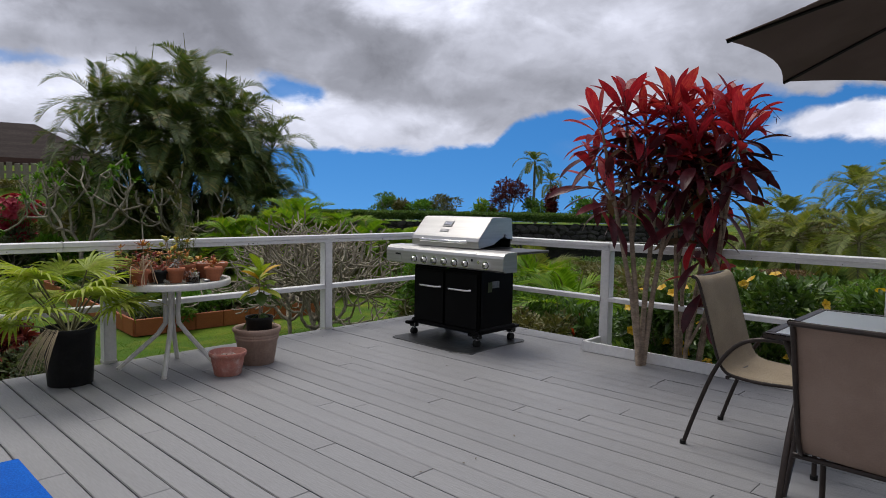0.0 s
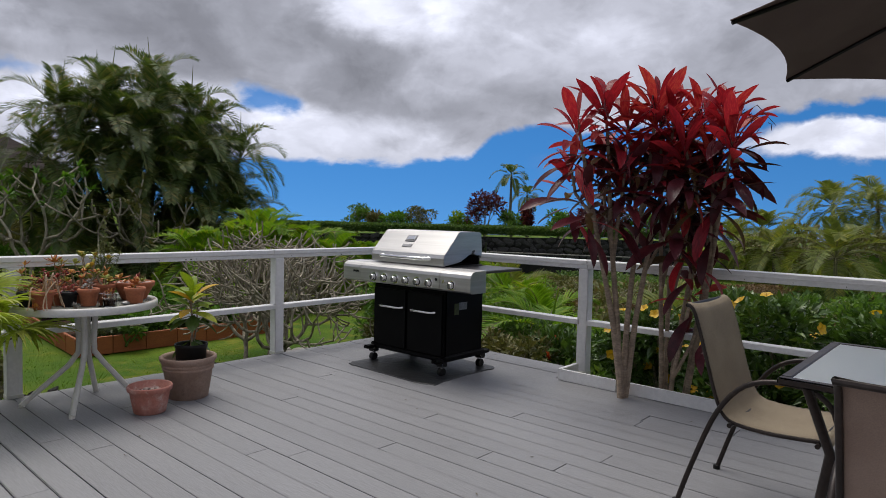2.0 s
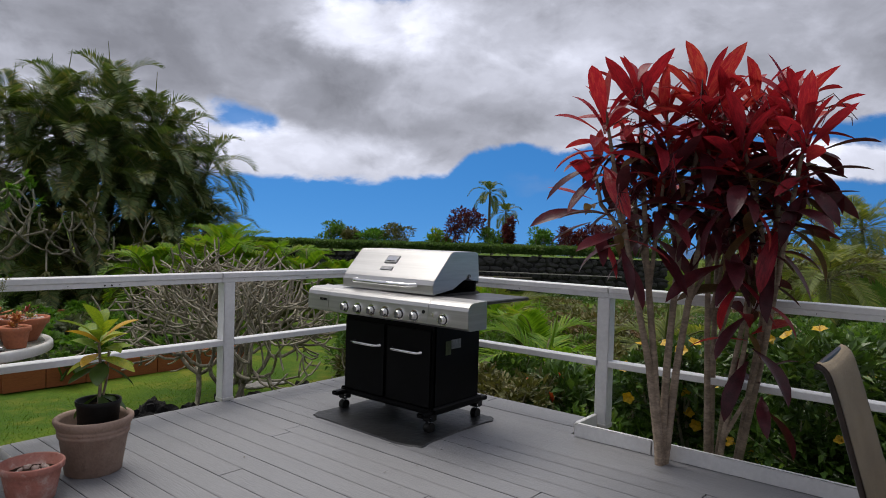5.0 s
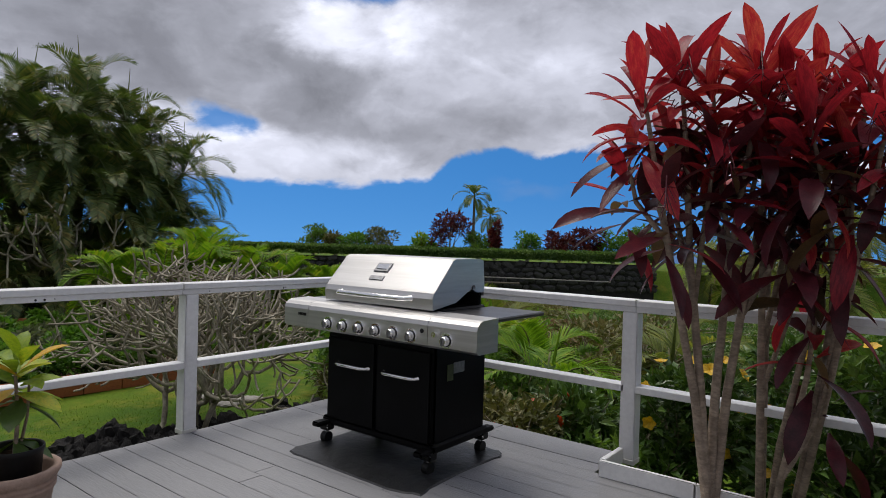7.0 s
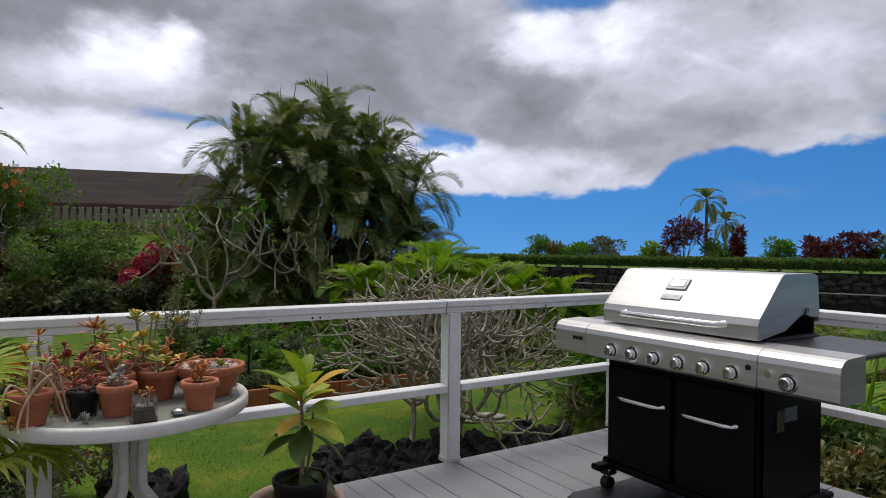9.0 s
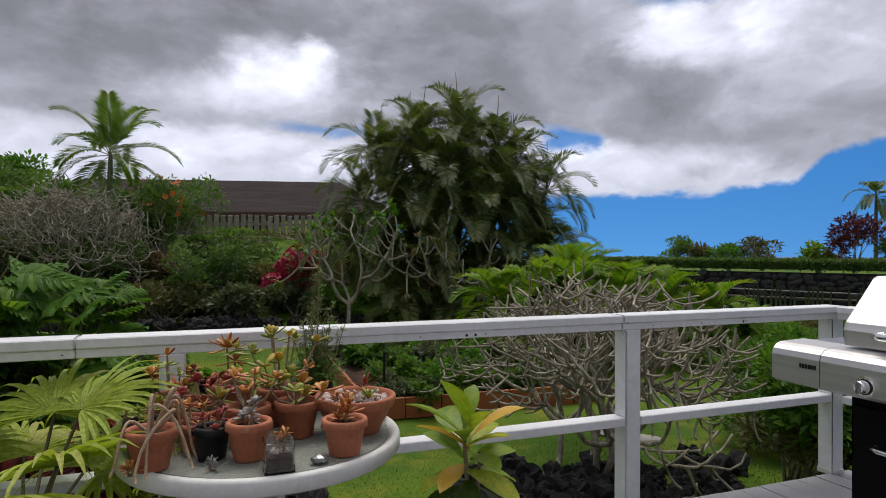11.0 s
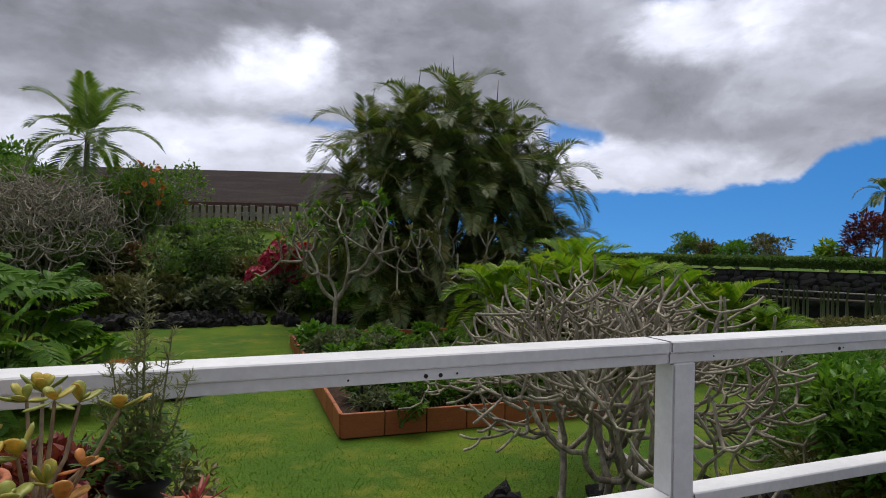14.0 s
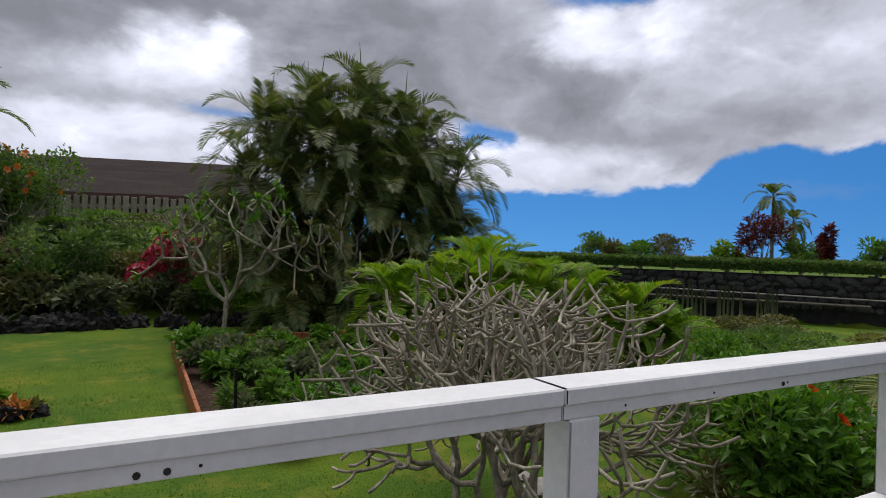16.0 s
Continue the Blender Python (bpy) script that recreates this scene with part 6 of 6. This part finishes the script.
pebbles(0, 0, 0.098, 0.105, 60, 0.010, 0.019, bowl)
saucer = thing("saucer", (2.665, 5.45, TT), "black plastic saucer filled with pale pebbles", "saucer")
part("dish", Geo().lathe([(0, 0), (0.07, 0), (0.085, 0.03), (0.082, 0.032), (0.068, 0.006), (0, 0.006)], 24), "black", saucer, smooth=True)
pebbles(0, 0, 0.008, 0.062, 40, 0.008, 0.014, saucer)
succulent((2.56, 5.26), TT + 0.105, "suc_orange", 0.01, 0.035, 3, 0.045, "orange-tinged rosettes growing among pebbles", 1)
succulent((2.63, 5.33), TT + 0.105, "suc_red", 0.02, 0.015, 1, 0.085, "spiky purple-red rosette growing among pebbles", 2, 0.16)
succulent((2.62, 5.23), TT + 0.105, "suc_green", 0.015, 0.01, 1, 0.055, "pale green rosette growing among pebbles", 3, 0.3)
succulent((2.265, 5.13), TT + 0.09, "suc_grey", 0.05, 0.04, 4, 0.045, "silver-grey rosette plant in a terracotta pot", 4, 0.45)
succulent((2.52, 5.08), TT + 0.085, "suc_orange", 0.06, 0.02, 3, 0.05, "yellow-orange upright succulent in a small pot", 5, 0.3)
succulent((2.27, 5.29), TT + 0.09, "suc_orange", 0.12, 0.10, 7, 0.060, "orange jade plant with thick leaves", 6, 0.5)
succulent((2.42, 5.30), TT + 0.09, "suc_green", 0.12, 0.11, 7, 0.068, "green and yellow jade plant with thick leaves", 7, 0.5)
succulent((2.39, 5.47), TT + 0.10, "suc_green", 0.19, 0.13, 9, 0.072, "large green and orange jade plant with thick leaves", 8, 0.5)
succulent((2.24, 5.60), TT + 0.10, "suc_orange", 0.20, 0.035, 3, 0.085, "tall orange rosette on a bare stem", 9, 0.3)
succulent((2.06, 5.52), TT + 0.09, "suc_orange", 0.15, 0.09, 9, 0.055, "orange succulent with thin stems", 10, 0.35)
succulent((2.15, 5.40), TT + 0.07, "suc_red", 0.13, 0.11, 12, 0.052, "dark red succulent with fleshy leaves", 11, 0.45)
succulent((2.13, 5.27), TT + 0.06, "suc_orange", 0.08, 0.06, 6, 0.04, "pinkish orange succulent spilling over its pot", 12, 0.4)
succulent((2.17, 5.17), TT + 0.07, "suc_red", 0.05, 0.05, 5, 0.04, "reddish succulent in a black pot", 13, 0.4)
succulent((1.99, 5.31), TT + 0.07, "suc_green", 0.06, 0.05, 5, 0.04, "small green succulent in a black pot", 14, 0.3)
succulent((2.17, 5.06), TT + 0.0, "suc_grey", 0.03, 0.015, 2, 0.045, "grey spiky air plant lying on the table", 15, 0.14)
succulent((1.975, 5.10), TT + 0.0, "suc_orange", 0.03, 0.012, 2, 0.045, "dry tan rosette lying at the table's edge", 16, 0.3)
# pale snaking stems
sn_ = thing("cactus", (2.02, 5.14, TT + 0.09), "pale rat-tail cactus with long snaking stems", "plant")
rq = random.Random(2)
for k in range(7):
    a = rq.uniform(-2.9, 0.6)
    e = Vector((math.cos(a), math.sin(a), 0))
    sd = Vector((-e.y, e.x, 0))
    up, reach, wob = rq.uniform(0.04, 0.13), rq.uniform(0.08, 0.13), rq.uniform(-0.05, 0.05)
    pts = []
    for i in range(15):
        s_ = i / 14
        pts.append(e * reach * s_ ** 0.8 + sd * wob * math.sin(5 * s_) + Vector((0, 0, up * math.sin(math.pi * min(1, 1.15 * s_)) - 0.085 * s_ ** 3)))
    part("stem", Geo().tube(pts, [0.005 - 0.0015 * i / 14 for i in range(15)], 7), "cactus_tan", sn_, smooth=True)
# glass cube with pebbles
cube = thing("glass_planter", (2.33, 5.01, TT), "square clear glass planter with dark soil and pebbles", "pot")
g = Geo()
for sx, sy, w, d in ((-0.036, 0, 0.004, 0.076), (0.036, 0, 0.004, 0.076), (0, -0.036, 0.068, 0.004), (0, 0.036, 0.068, 0.004)):
    g.box((sx, sy, 0.04), (w, d, 0.08), 0.001)
g.box((0, 0, 0.003), (0.076, 0.076, 0.006), 0.001)
part("glass_wall", g, "clear", cube)
part("soil", Geo().box((0, 0, 0.026), (0.064, 0.064, 0.038), 0.004), "soil", cube)
pebbles(0, 0, 0.046, 0.028, 14, 0.006, 0.010, cube)
succulent((2.34, 5.01), TT + 0.045, "suc_orange", 0.06, 0.025, 4, 0.028, "small orange succulent in a glass planter", 17, 0.35)
solo("stone", rock_mesh(91, 0.12, 2), None, "smooth blue-grey stone lying on the glass top", "stone", m=Matrix.Translation((2.44, 5.02, TT + 0.012)) @ Matrix.Diagonal((0.026, 0.02, 0.013, 1))).data.materials.append(M["steel_dark"])
# feathery sprig
spr = thing("sprig_plant", (2.535, 5.62, TT), "grey-green feathery herb with tall wispy sprigs in a pot", "plant")
part("pot_body", pot_geo(0.04, 0.055, 0.09), "black", spr, smooth=True)
part("soil", soil_disc(0.046, 0.075), "soil", spr, smooth=True)
g, gl, gh = Geo(), Geo(), Geo()
rz_ = random.Random(3)
for k, (dx, dy, hgt) in enumerate(((0.01, 0.02, 0.43), (0.06, 0.01, 0.30), (-0.05, 0.0, 0.24), (-0.01, 0.05, 0.28), (0.03, -0.04, 0.21), (-0.08, 0.02, 0.18), (0.09, -0.03, 0.20))):
    tip = Vector((dx, dy, 0.08 + hgt))
    g.tube([(0, 0, 0.07), (dx * 0.7, dy * 0.7, 0.08 + hgt * 0.5), tip], [0.0035, 0.0025, 0.001], 5, False)
    for i in range(int(230 * hgt)):
        s_ = rz_.uniform(0.1, 1.0)
        q = Vector((dx * s_, dy * s_, 0.07 + (hgt + 0.01) * s_))
        d = rdir(-0.1, 0.9)
        L = 0.062 * (1.15 - 0.85 * s_) * rz_.uniform(0.6, 1.1)
        e = q + d * L
        g.tube([q, e], [0.0012, 0.0006], 3, False)
        for j in range(5):
            gl.leaf(q.lerp(e, 0.3 + 0.16 * j), (d + rdir(-0.4, 0.8) * 0.9), (0, 0, 1), 0.016, 0.0035, 0.2, 2)
for i in range(420):
    a = rz_.uniform(0, 6.28)
    rr_ = 0.10 * math.sqrt(rz_.random())
    gh.leaf((math.cos(a) * rr_, math.sin(a) * rr_, 0.09 + rz_.uniform(0, 0.13) * (1.2 - rr_ * 6)), rdir(-0.2, 0.8), (0, 0, 1), 0.028, 0.011, 0.4, 3)
part("twig_frame", g, "sprig", spr)
part("foliage", gl, "sprig", spr)
part("low_foliage", gh, "green", spr)

# big clay pot with a black nursery pot and croton
clay = thing("clay_pot", (2.875, 5.085, 0), "large pale clay pot with ribbed rim", "pot")
part("pot_body", Geo().lathe([(0, 0), (0.125, 0), (0.13, 0.005), (0.158, 0.19), (0.166, 0.195), (0.166, 0.207), (0.161, 0.211), (0.168, 0.217), (0.168, 0.229), (0.163, 0.233), (0.172, 0.24), (0.184, 0.262), (0.184, 0.278), (0.176, 0.284), (0.160, 0.28), (0.154, 0.26), (0.14, 0.14), (0, 0.14)], 40), "clay_pale", clay, smooth=True)
npot = thing("nursery_pot", (2.89, 5.075, 0.14), "black plastic nursery pot standing inside the clay pot", "pot")
part("pot_body", pot_geo(0.085, 0.105, 0.225, 0.006, 0.12, 0.004), "black", npot, smooth=True)
part("soil", soil_disc(0.098, 0.185), "soil", npot, smooth=True)
cro = thing("croton_plant", (2.89, 5.075, 0.325), "young croton with broad green and yellow leaves", "plant")
g = Geo()
g.tube([(0, 0, 0), (0.01, 0.0, 0.16), (0.0, 0.01, 0.34)], [0.009, 0.008, 0.006], 7)
g.tube([(0.02, 0.02, 0), (0.05, 0.02, 0.15), (0.055, 0.02, 0.30)], [0.007, 0.006, 0.005], 7)
part("stem", g, "ti_bark", cro, smooth=True)
rc = random.Random(14)
cl = {}
for nm in ("croton", "croton_y", "croton_d"):
    for v in range(3):
        g = Geo().leaf((0, 0, 0), (1, 0, 0), (0, 0, 1), 1.0, rc.uniform(0.36, 0.46), rc.uniform(0.3, 0.9), 8, 0.14, 0.58, 0.0, rc.uniform(-0.3, 0.3))
        cl[(nm, v)] = g.mesh("leaf", nm, True)
for i in range(26):
    s = i / 25
    z = 0.06 + 0.05 * s if i < 4 else 0.17 + 0.21 * s
    a = 2.4 * i + rc.uniform(-0.3, 0.3)
    el = -0.7 + 1.75 * s ** 1.1 + rc.uniform(-0.2, 0.2)
    nm = "croton_d" if i < 8 else "croton_y" if i in (12, 17, 21) else "croton"
    L = rc.uniform(0.15, 0.22)
    part("leaf", cl[(nm, rc.randrange(3))], None, cro, m=Matrix.Translation((0.02 * (i % 2), 0.01, z)) @ Euler((rc.uniform(-0.3, 0.3), -el, a)).to_matrix().to_4x4() @ Matrix.Scale(L, 4))
pink = thing("pink_pot", (2.545, 4.92, 0), "faded pink clay bowl pot on the deck", "pot")
part("pot_body", Geo().lathe([(0, 0), (0.088, 0), (0.094, 0.006), (0.112, 0.10), (0.118, 0.135), (0.130, 0.142), (0.133, 0.165), (0.128, 0.172), (0.120, 0.168), (0.108, 0.12), (0, 0.115)], 36), "clay_pink", pink, smooth=True)
part("soil", soil_disc(0.108, 0.122), "soil", pink, smooth=True)
pebbles(0, 0, 0.125, 0.07, 16, 0.010, 0.02, pink)

# black pot with fan palm
bp = thing("black_pot", (1.665, 5.43, 0), "tall black plastic nursery pot", "pot")
part("pot_body", pot_geo(0.135, 0.165, 0.39, 0.008, 0.10, 0.005), "black", bp, smooth=True)
part("soil", soil_disc(0.155, 0.32), "soil", bp, smooth=True)
fan = thing("fan_palm", (1.665, 5.43, 0.32), "potted fan palm with drooping yellow-green leaves", "plant")
rf_ = random.Random(27)
for k in range(15):
    a = 2.4 * k + 0.5
    el = 1.15 - 0.95 * (k / 14) + rf_.uniform(-0.1, 0.1)
    d = Vector((math.cos(a) * math.cos(el), math.sin(a) * math.cos(el), math.sin(el)))
    L = rf_.uniform(0.28, 0.48)
    q = d * L + Vector((0, 0, 0.05))
    st = part("leaf_stalk", Geo().tube([(0, 0, 0), d * L * 0.55 + Vector((0, 0, 0.05)), q], [0.008, 0.006, 0.005], 6), "palm_stem", fan, smooth=True)
    g = Geo()
    out = Vector((math.cos(a), math.sin(a), 0.15 + 0.5 * math.sin(el))).normalized()
    sd = out.cross(Vector((0, 0, 1))).normalized()
    up = sd.cross(out).normalized()
    for i in range(25):
        w = (i / 24 - 0.5) * 3.7
        ld = (out * math.cos(w) + sd * math.sin(w) + up * 0.12).normalized()
        g.leaf(q, ld, up, rf_.uniform(0.30, 0.40) * (1 - 0.12 * abs(w)), 0.026, rf_.uniform(0.9, 1.7), 6, 0.2, 0.35)
    part("leaf_blade", g, "palm_pot", fan)
g = Geo()
for i in range(26):
    a = rf_.uniform(3.5, 4.1)
    e = Vector((math.cos(a), math.sin(a), 0))
    g.leaf(e * 0.165 + Vector((0, 0, 0.08)), (e.x * 0.5, e.y * 0.5, -0.4), (0, 0, 1), rf_.uniform(0.25, 0.38), 0.008, 1.2, 4)
part("dry_fibre", g, "sling", fan, "dry tan fibres hanging over the pot")

# ---- reeds and water pipe before the stone wall ----
rw = random.Random(64)
for i in range(9):
    t_ = 0.10 + 0.055 * i
    p = WALL_A.lerp(WALL_B, t_) - Vector((0.84, 0.54, 0)) * rw.uniform(1.3, 2.2)
    th = thing("reed_clump", (p.x, p.y, ground_z(p.x, p.y)), "clump of upright grey-green cactus stems before the wall", "plant", "reeds along the wall")
    for k in range(9):
        x, y, h = rw.uniform(-0.45, 0.45), rw.uniform(-0.3, 0.3), rw.uniform(0.7, 1.25)
        part("stem", Geo().tube([(x, y, -0.03), (x + rw.uniform(-0.03, 0.03), y, h * 0.5), (x + rw.uniform(-0.06, 0.06), y, h)], [0.035, 0.035, 0.018], 6), "green_grey", th, smooth=True)
pa, pb = WALL_A.lerp(WALL_B, 0.06) - Vector((0.84, 0.54, 0)) * 0.4, WALL_A.lerp(WALL_B, 0.90) - Vector((0.84, 0.54, 0)) * 0.4
solo("water_pipe", Geo().tube([(pa.x, pa.y, 0.02), (pa.lerp(pb, 0.5).x, pa.lerp(pb, 0.5).y, -0.06), (pb.x, pb.y, -0.12)], 0.022, 8), "concrete", "thin grey pipe running along the stone wall", "pipe", smooth=True)

# ---- pale flat stones under the frangipani ----
rs2 = random.Random(5)
slab = rock_mesh(77, 0.18, 2)
slab.materials.append(M["concrete"])
for _ in range(5):
    x, y = rs2.uniform(6.1, 6.9), rs2.uniform(9.1, 9.7)
    solo("stepping_stone", slab, None, "flat pale grey stone lying on the lawn", "stone", "stepping stones", m=Matrix.Translation((x, y, ground_z(x, y) + 0.02)) @ Euler((0, 0, rs2.uniform(0, 6))).to_matrix().to_4x4() @ Matrix.Diagonal((rs2.uniform(0.10, 0.22), rs2.uniform(0.08, 0.16), 0.035, 1)))

# ---- rocks with small orange plants in the lawn ----
rocks(2.2, 13.5, 0.45, 0.25, 12, 0.06, 0.14)
for i in range(5):
    x, y = 1.9 + 0.16 * i, 13.35 + 0.12 * (i % 3)
    shrub("bromeliad", (x, y, ground_z(x, y)), (0.14, 0.14, 0.12), 70, 0.13, "suc_orange" if i % 2 else "olive", "small orange-leaved plant among rocks on the lawn", 520 + i, "plant", 4, 0.35)

# ---- chairs, glass table, umbrella ----


def sling_chair():
    """Sling patio chair facing -y; origin on the floor under the seat's middle."""
    th = thing("patio_chair", None, "bronze-framed patio chair with beige sling seat", "chair", "patio chairs")
    prof = [(0.265, 0.905), (0.235, 0.885), (0.205, 0.80), (0.165, 0.66), (0.125, 0.52), (0.09, 0.445), (0.04, 0.415), (-0.08, 0.405), (-0.20, 0.41), (-0.28, 0.415), (-0.31, 0.40)]
    W = 0.245

    def smoothed(pts, n=4):
        out = []
        for i in range(len(pts) - 1):
            p0, p1, p2, p3 = (Vector(pts[max(0, min(len(pts) - 1, j))]) for j in (i - 1, i, i + 1, i + 2))
            for k in range(n):
                t = k / n
                out.append(0.5 * (2 * p1 + (p2 - p0) * t + (2 * p0 - 5 * p1 + 4 * p2 - p3) * t * t + (3 * p1 - p0 - 3 * p2 + p3) * t ** 3))
        return out + [Vector(pts[-1])]

    sp = smoothed([(0, y, z) for y, z in prof])
    g = Geo()
    nw, n = 5, len(sp)
    for off in (0.0, -0.004):
        base = len(g.v)
        vs = []
        for p in sp:
            for k in range(nw):
                u = k / (nw - 1) * 2 - 1
                vs.append((u * W, p.y + off, p.z - 0.012 * (1 - u * u) + off))
        g.add(vs, [(i * nw + k, i * nw + k + 1, (i + 1) * nw + k + 1, (i + 1) * nw + k) for i in range(n - 1) for k in range(nw - 1)])
    part("sling", g, "sling", th, "woven beige sling fabric", True)
    for s in (-1, 1):
        part("side_rail", Geo().tube([(s * (W - 0.006), p.y + 0.004, p.z - 0.009) for p in sp], 0.0095, 8), "frame_brown", th, smooth=True)
        arm = smoothed([(s * 0.27, 0.27, 0.0), (s * 0.27, 0.20, 0.22), (s * 0.272, 0.11, 0.45), (s * 0.278, 0.0, 0.585), (s * 0.282, -0.14, 0.625), (s * 0.282, -0.27, 0.60), (s * 0.278, -0.335, 0.50), (s * 0.272, -0.345, 0.25), (s * 0.27, -0.35, 0.0)])
        part("arm_and_leg", Geo().tube(arm, 0.0112, 9), "frame_brown", th, smooth=True)
        for y in (0.27, -0.35):
            part("foot_cap", Geo().tube([(s * 0.27, y, 0), (s * 0.27, y, 0.02)], 0.017, 9), "black", th)
    part("cross_bar", Geo().tube([(-W, 0.264, 0.892), (W, 0.264, 0.892)], 0.009, 8), "frame_brown", th)
    part("cross_bar", Geo().tube([(-0.268, 0.06, 0.40), (0.268, 0.06, 0.40)], 0.010, 8), "frame_brown", th)
    part("cross_bar", Geo().tube([(-0.27, -0.27, 0.395), (0.27, -0.27, 0.395)], 0.010, 8), "frame_brown", th)
    return th


ch = sling_chair()
ch.matrix_world = pose(3.90, 1.745, 0)
c2 = copy_thing(ch, pose(2.81, 1.005, 0, 0, 0, 88))
for o in c2.children:
    if o.name.startswith("sling"):
        o.data = o.data.copy()
        o.data.materials[0] = M["sling_brown"]
        o["label"] = "worn brown sling fabric"
tagged(c2, "bronze-framed patio chair with brown sling back towards the walk")
gt_ = thing("glass_table", (3.77, 0.42, 0), "rectangular patio table with frosted glass top", "table")
g = Geo()
TX, TY = 0.485, 1.13
for sx in (-1, 1):
    g.box((sx * (TX - 0.02), 0, 0.705), (0.04, 2 * TY, 0.028), 0.006)
    g.box((0, sx * (TY - 0.02), 0.705), (2 * TX - 0.08, 0.04, 0.028), 0.006)
part("top_frame", g, "frame_brown", gt_)
g = Geo()
for sy in (-1, 1):
    g.box((0, sy * 0.56, 0.712), (2 * TX - 0.08, 1.06, 0.008), 0.001)
part("glass_top", g, "glass", gt_)
for sx in (-1, 1):
    for sy in (-1, 1):
        part("leg", Geo().tube([(sx * (TX - 0.06), sy * (TY - 0.08), 0.70), (sx * (TX - 0.10), sy * (TY - 0.16), 0.45), (sx * (TX - 0.05), sy * (TY - 0.10), 0.0)], 0.018, 8), "frame_brown", gt_, smooth=True)
um = thing("patio_umbrella", (3.95, 0.42, 0), "brown canvas patio umbrella standing open over the table", "umbrella")
part("pole", Geo().tube([(0, 0, 0.03), (0, 0, 2.50)], 0.019, 12), "frame_brown", um, smooth=True)
part("base_plate", Geo().lathe([(0, 0), (0.24, 0), (0.24, 0.03), (0.05, 0.06), (0.03, 0.2), (0.03, 0.25), (0, 0.25)], 28), "black", um, smooth=True)
RU, ZT, ZA = 1.50, 2.005, 2.47
tips_a = [radians(67.5 + 45 * k + 4) for k in range(8)]


def canopy_point(k, u, s, dz=0.0):
    a, b = tips_a[k % 8], tips_a[(k + 1) % 8]
    pa = Vector((math.cos(a), math.sin(a), 0)) * RU
    pb = Vector((math.cos(b), math.sin(b), 0)) * RU
    e = pa.lerp(pb, u)
    e *= 1 - 0.05 * 4 * u * (1 - u)
    z = ZA + (ZT - ZA) * (s ** 1.12) + 0.012 * 4 * u * (1 - u) * s * s
    return Vector((e.x * s, e.y * s, z + dz))


for k in range(8):
    g = Geo()
    NU, NS = 8, 8
    for dz in (0.0, -0.003):
        vs = [canopy_point(k, i / NU, 0.03 + 0.97 * j / NS, dz) for j in range(NS + 1) for i in range(NU + 1)]
        g.add(vs, [(j * (NU + 1) + i, j * (NU + 1) + i + 1, (j + 1) * (NU + 1) + i + 1, (j + 1) * (NU + 1) + i) for j in range(NS) for i in range(NU)])
    part("canopy_panel", g, "canvas", um, smooth=True)
    a = tips_a[k]
    part("rib", Geo().tube([canopy_point(k, 0, s, -0.014) for s in (0.03, 0.25, 0.5, 0.75, 0.995)], 0.0085, 6), "black", um, smooth=True)
    part("strut", Geo().tube([Vector((0, 0, 1.98)), canopy_point(k, 0, 0.52, -0.02)], 0.006, 6), "black", um)
part("finial", Geo().lathe([(0.0, 2.56), (0.02, 2.54), (0.03, 2.50), (0.03, 2.46), (0, 2.46)], 12), "black", um, smooth=True)
part("hub", Geo().tube([(0, 0, 1.95), (0, 0, 2.0)], 0.035, 12), "black", um)
# blue mat
solo("blue_mat", Geo().box((0.785, 3.52, 0.008), (0.60, 1.28, 0.014), 0.005), "blue", "bright blue vinyl mat lying on the deck", "mat")

# fallen bits on the deck
rl = random.Random(41)
bit = Geo().leaf((0, 0, 0.002), (1, 0, 0.15), (0, 0, 1), 1.0, 0.4, 0.4, 3, 0.2).mesh("dry_leaf", "timber_grey")
for _ in range(16):
    k = rl.uniform(0.012, 0.028)
    solo("dry_leaf", bit, None, "tiny dry brown leaf lying on the deck", "leaf", "fallen leaves", m=pose(rl.uniform(1.6, 4.9), rl.uniform(2.2, 5.4), 0.0035, 0, 0, rl.uniform(0, 360)) @ Matrix.Scale(k, 4))

# ---- lawn blades ----
g = Geo()
rg = random.Random(99)
vs, fs = [], []
for _ in range(42000):
    y = 7.2 + 9.5 * rg.random() ** 1.4
    x = rg.uniform(-0.5, 7.4)
    if 4.05 < x - 0.0 and 10.5 - 0.15 * (x - 4.1) < y and x < 7.6 and y > 10.4:
        continue
    z = LAWN - 0.005 + 0.05 * noise.noise(Vector((x * 0.35, y * 0.35, 0)))
    h = rg.uniform(0.012, 0.032)
    a = rg.uniform(0, 6.28)
    w = 0.006
    dx, dy = math.cos(a) * w, math.sin(a) * w
    lx, ly = rg.uniform(-0.02, 0.02), rg.uniform(-0.02, 0.02)
    o = len(vs)
    vs += [(x - dx, y - dy, z), (x + dx, y + dy, z), (x + lx, y + ly, z + h)]
    fs.append((o, o + 1, o + 2))
g.v, g.f, g.mi = vs, fs, [0] * len(fs)
solo("grass", g, "blade", "short green grass blades of the lawn", "grass", kind="stuff")
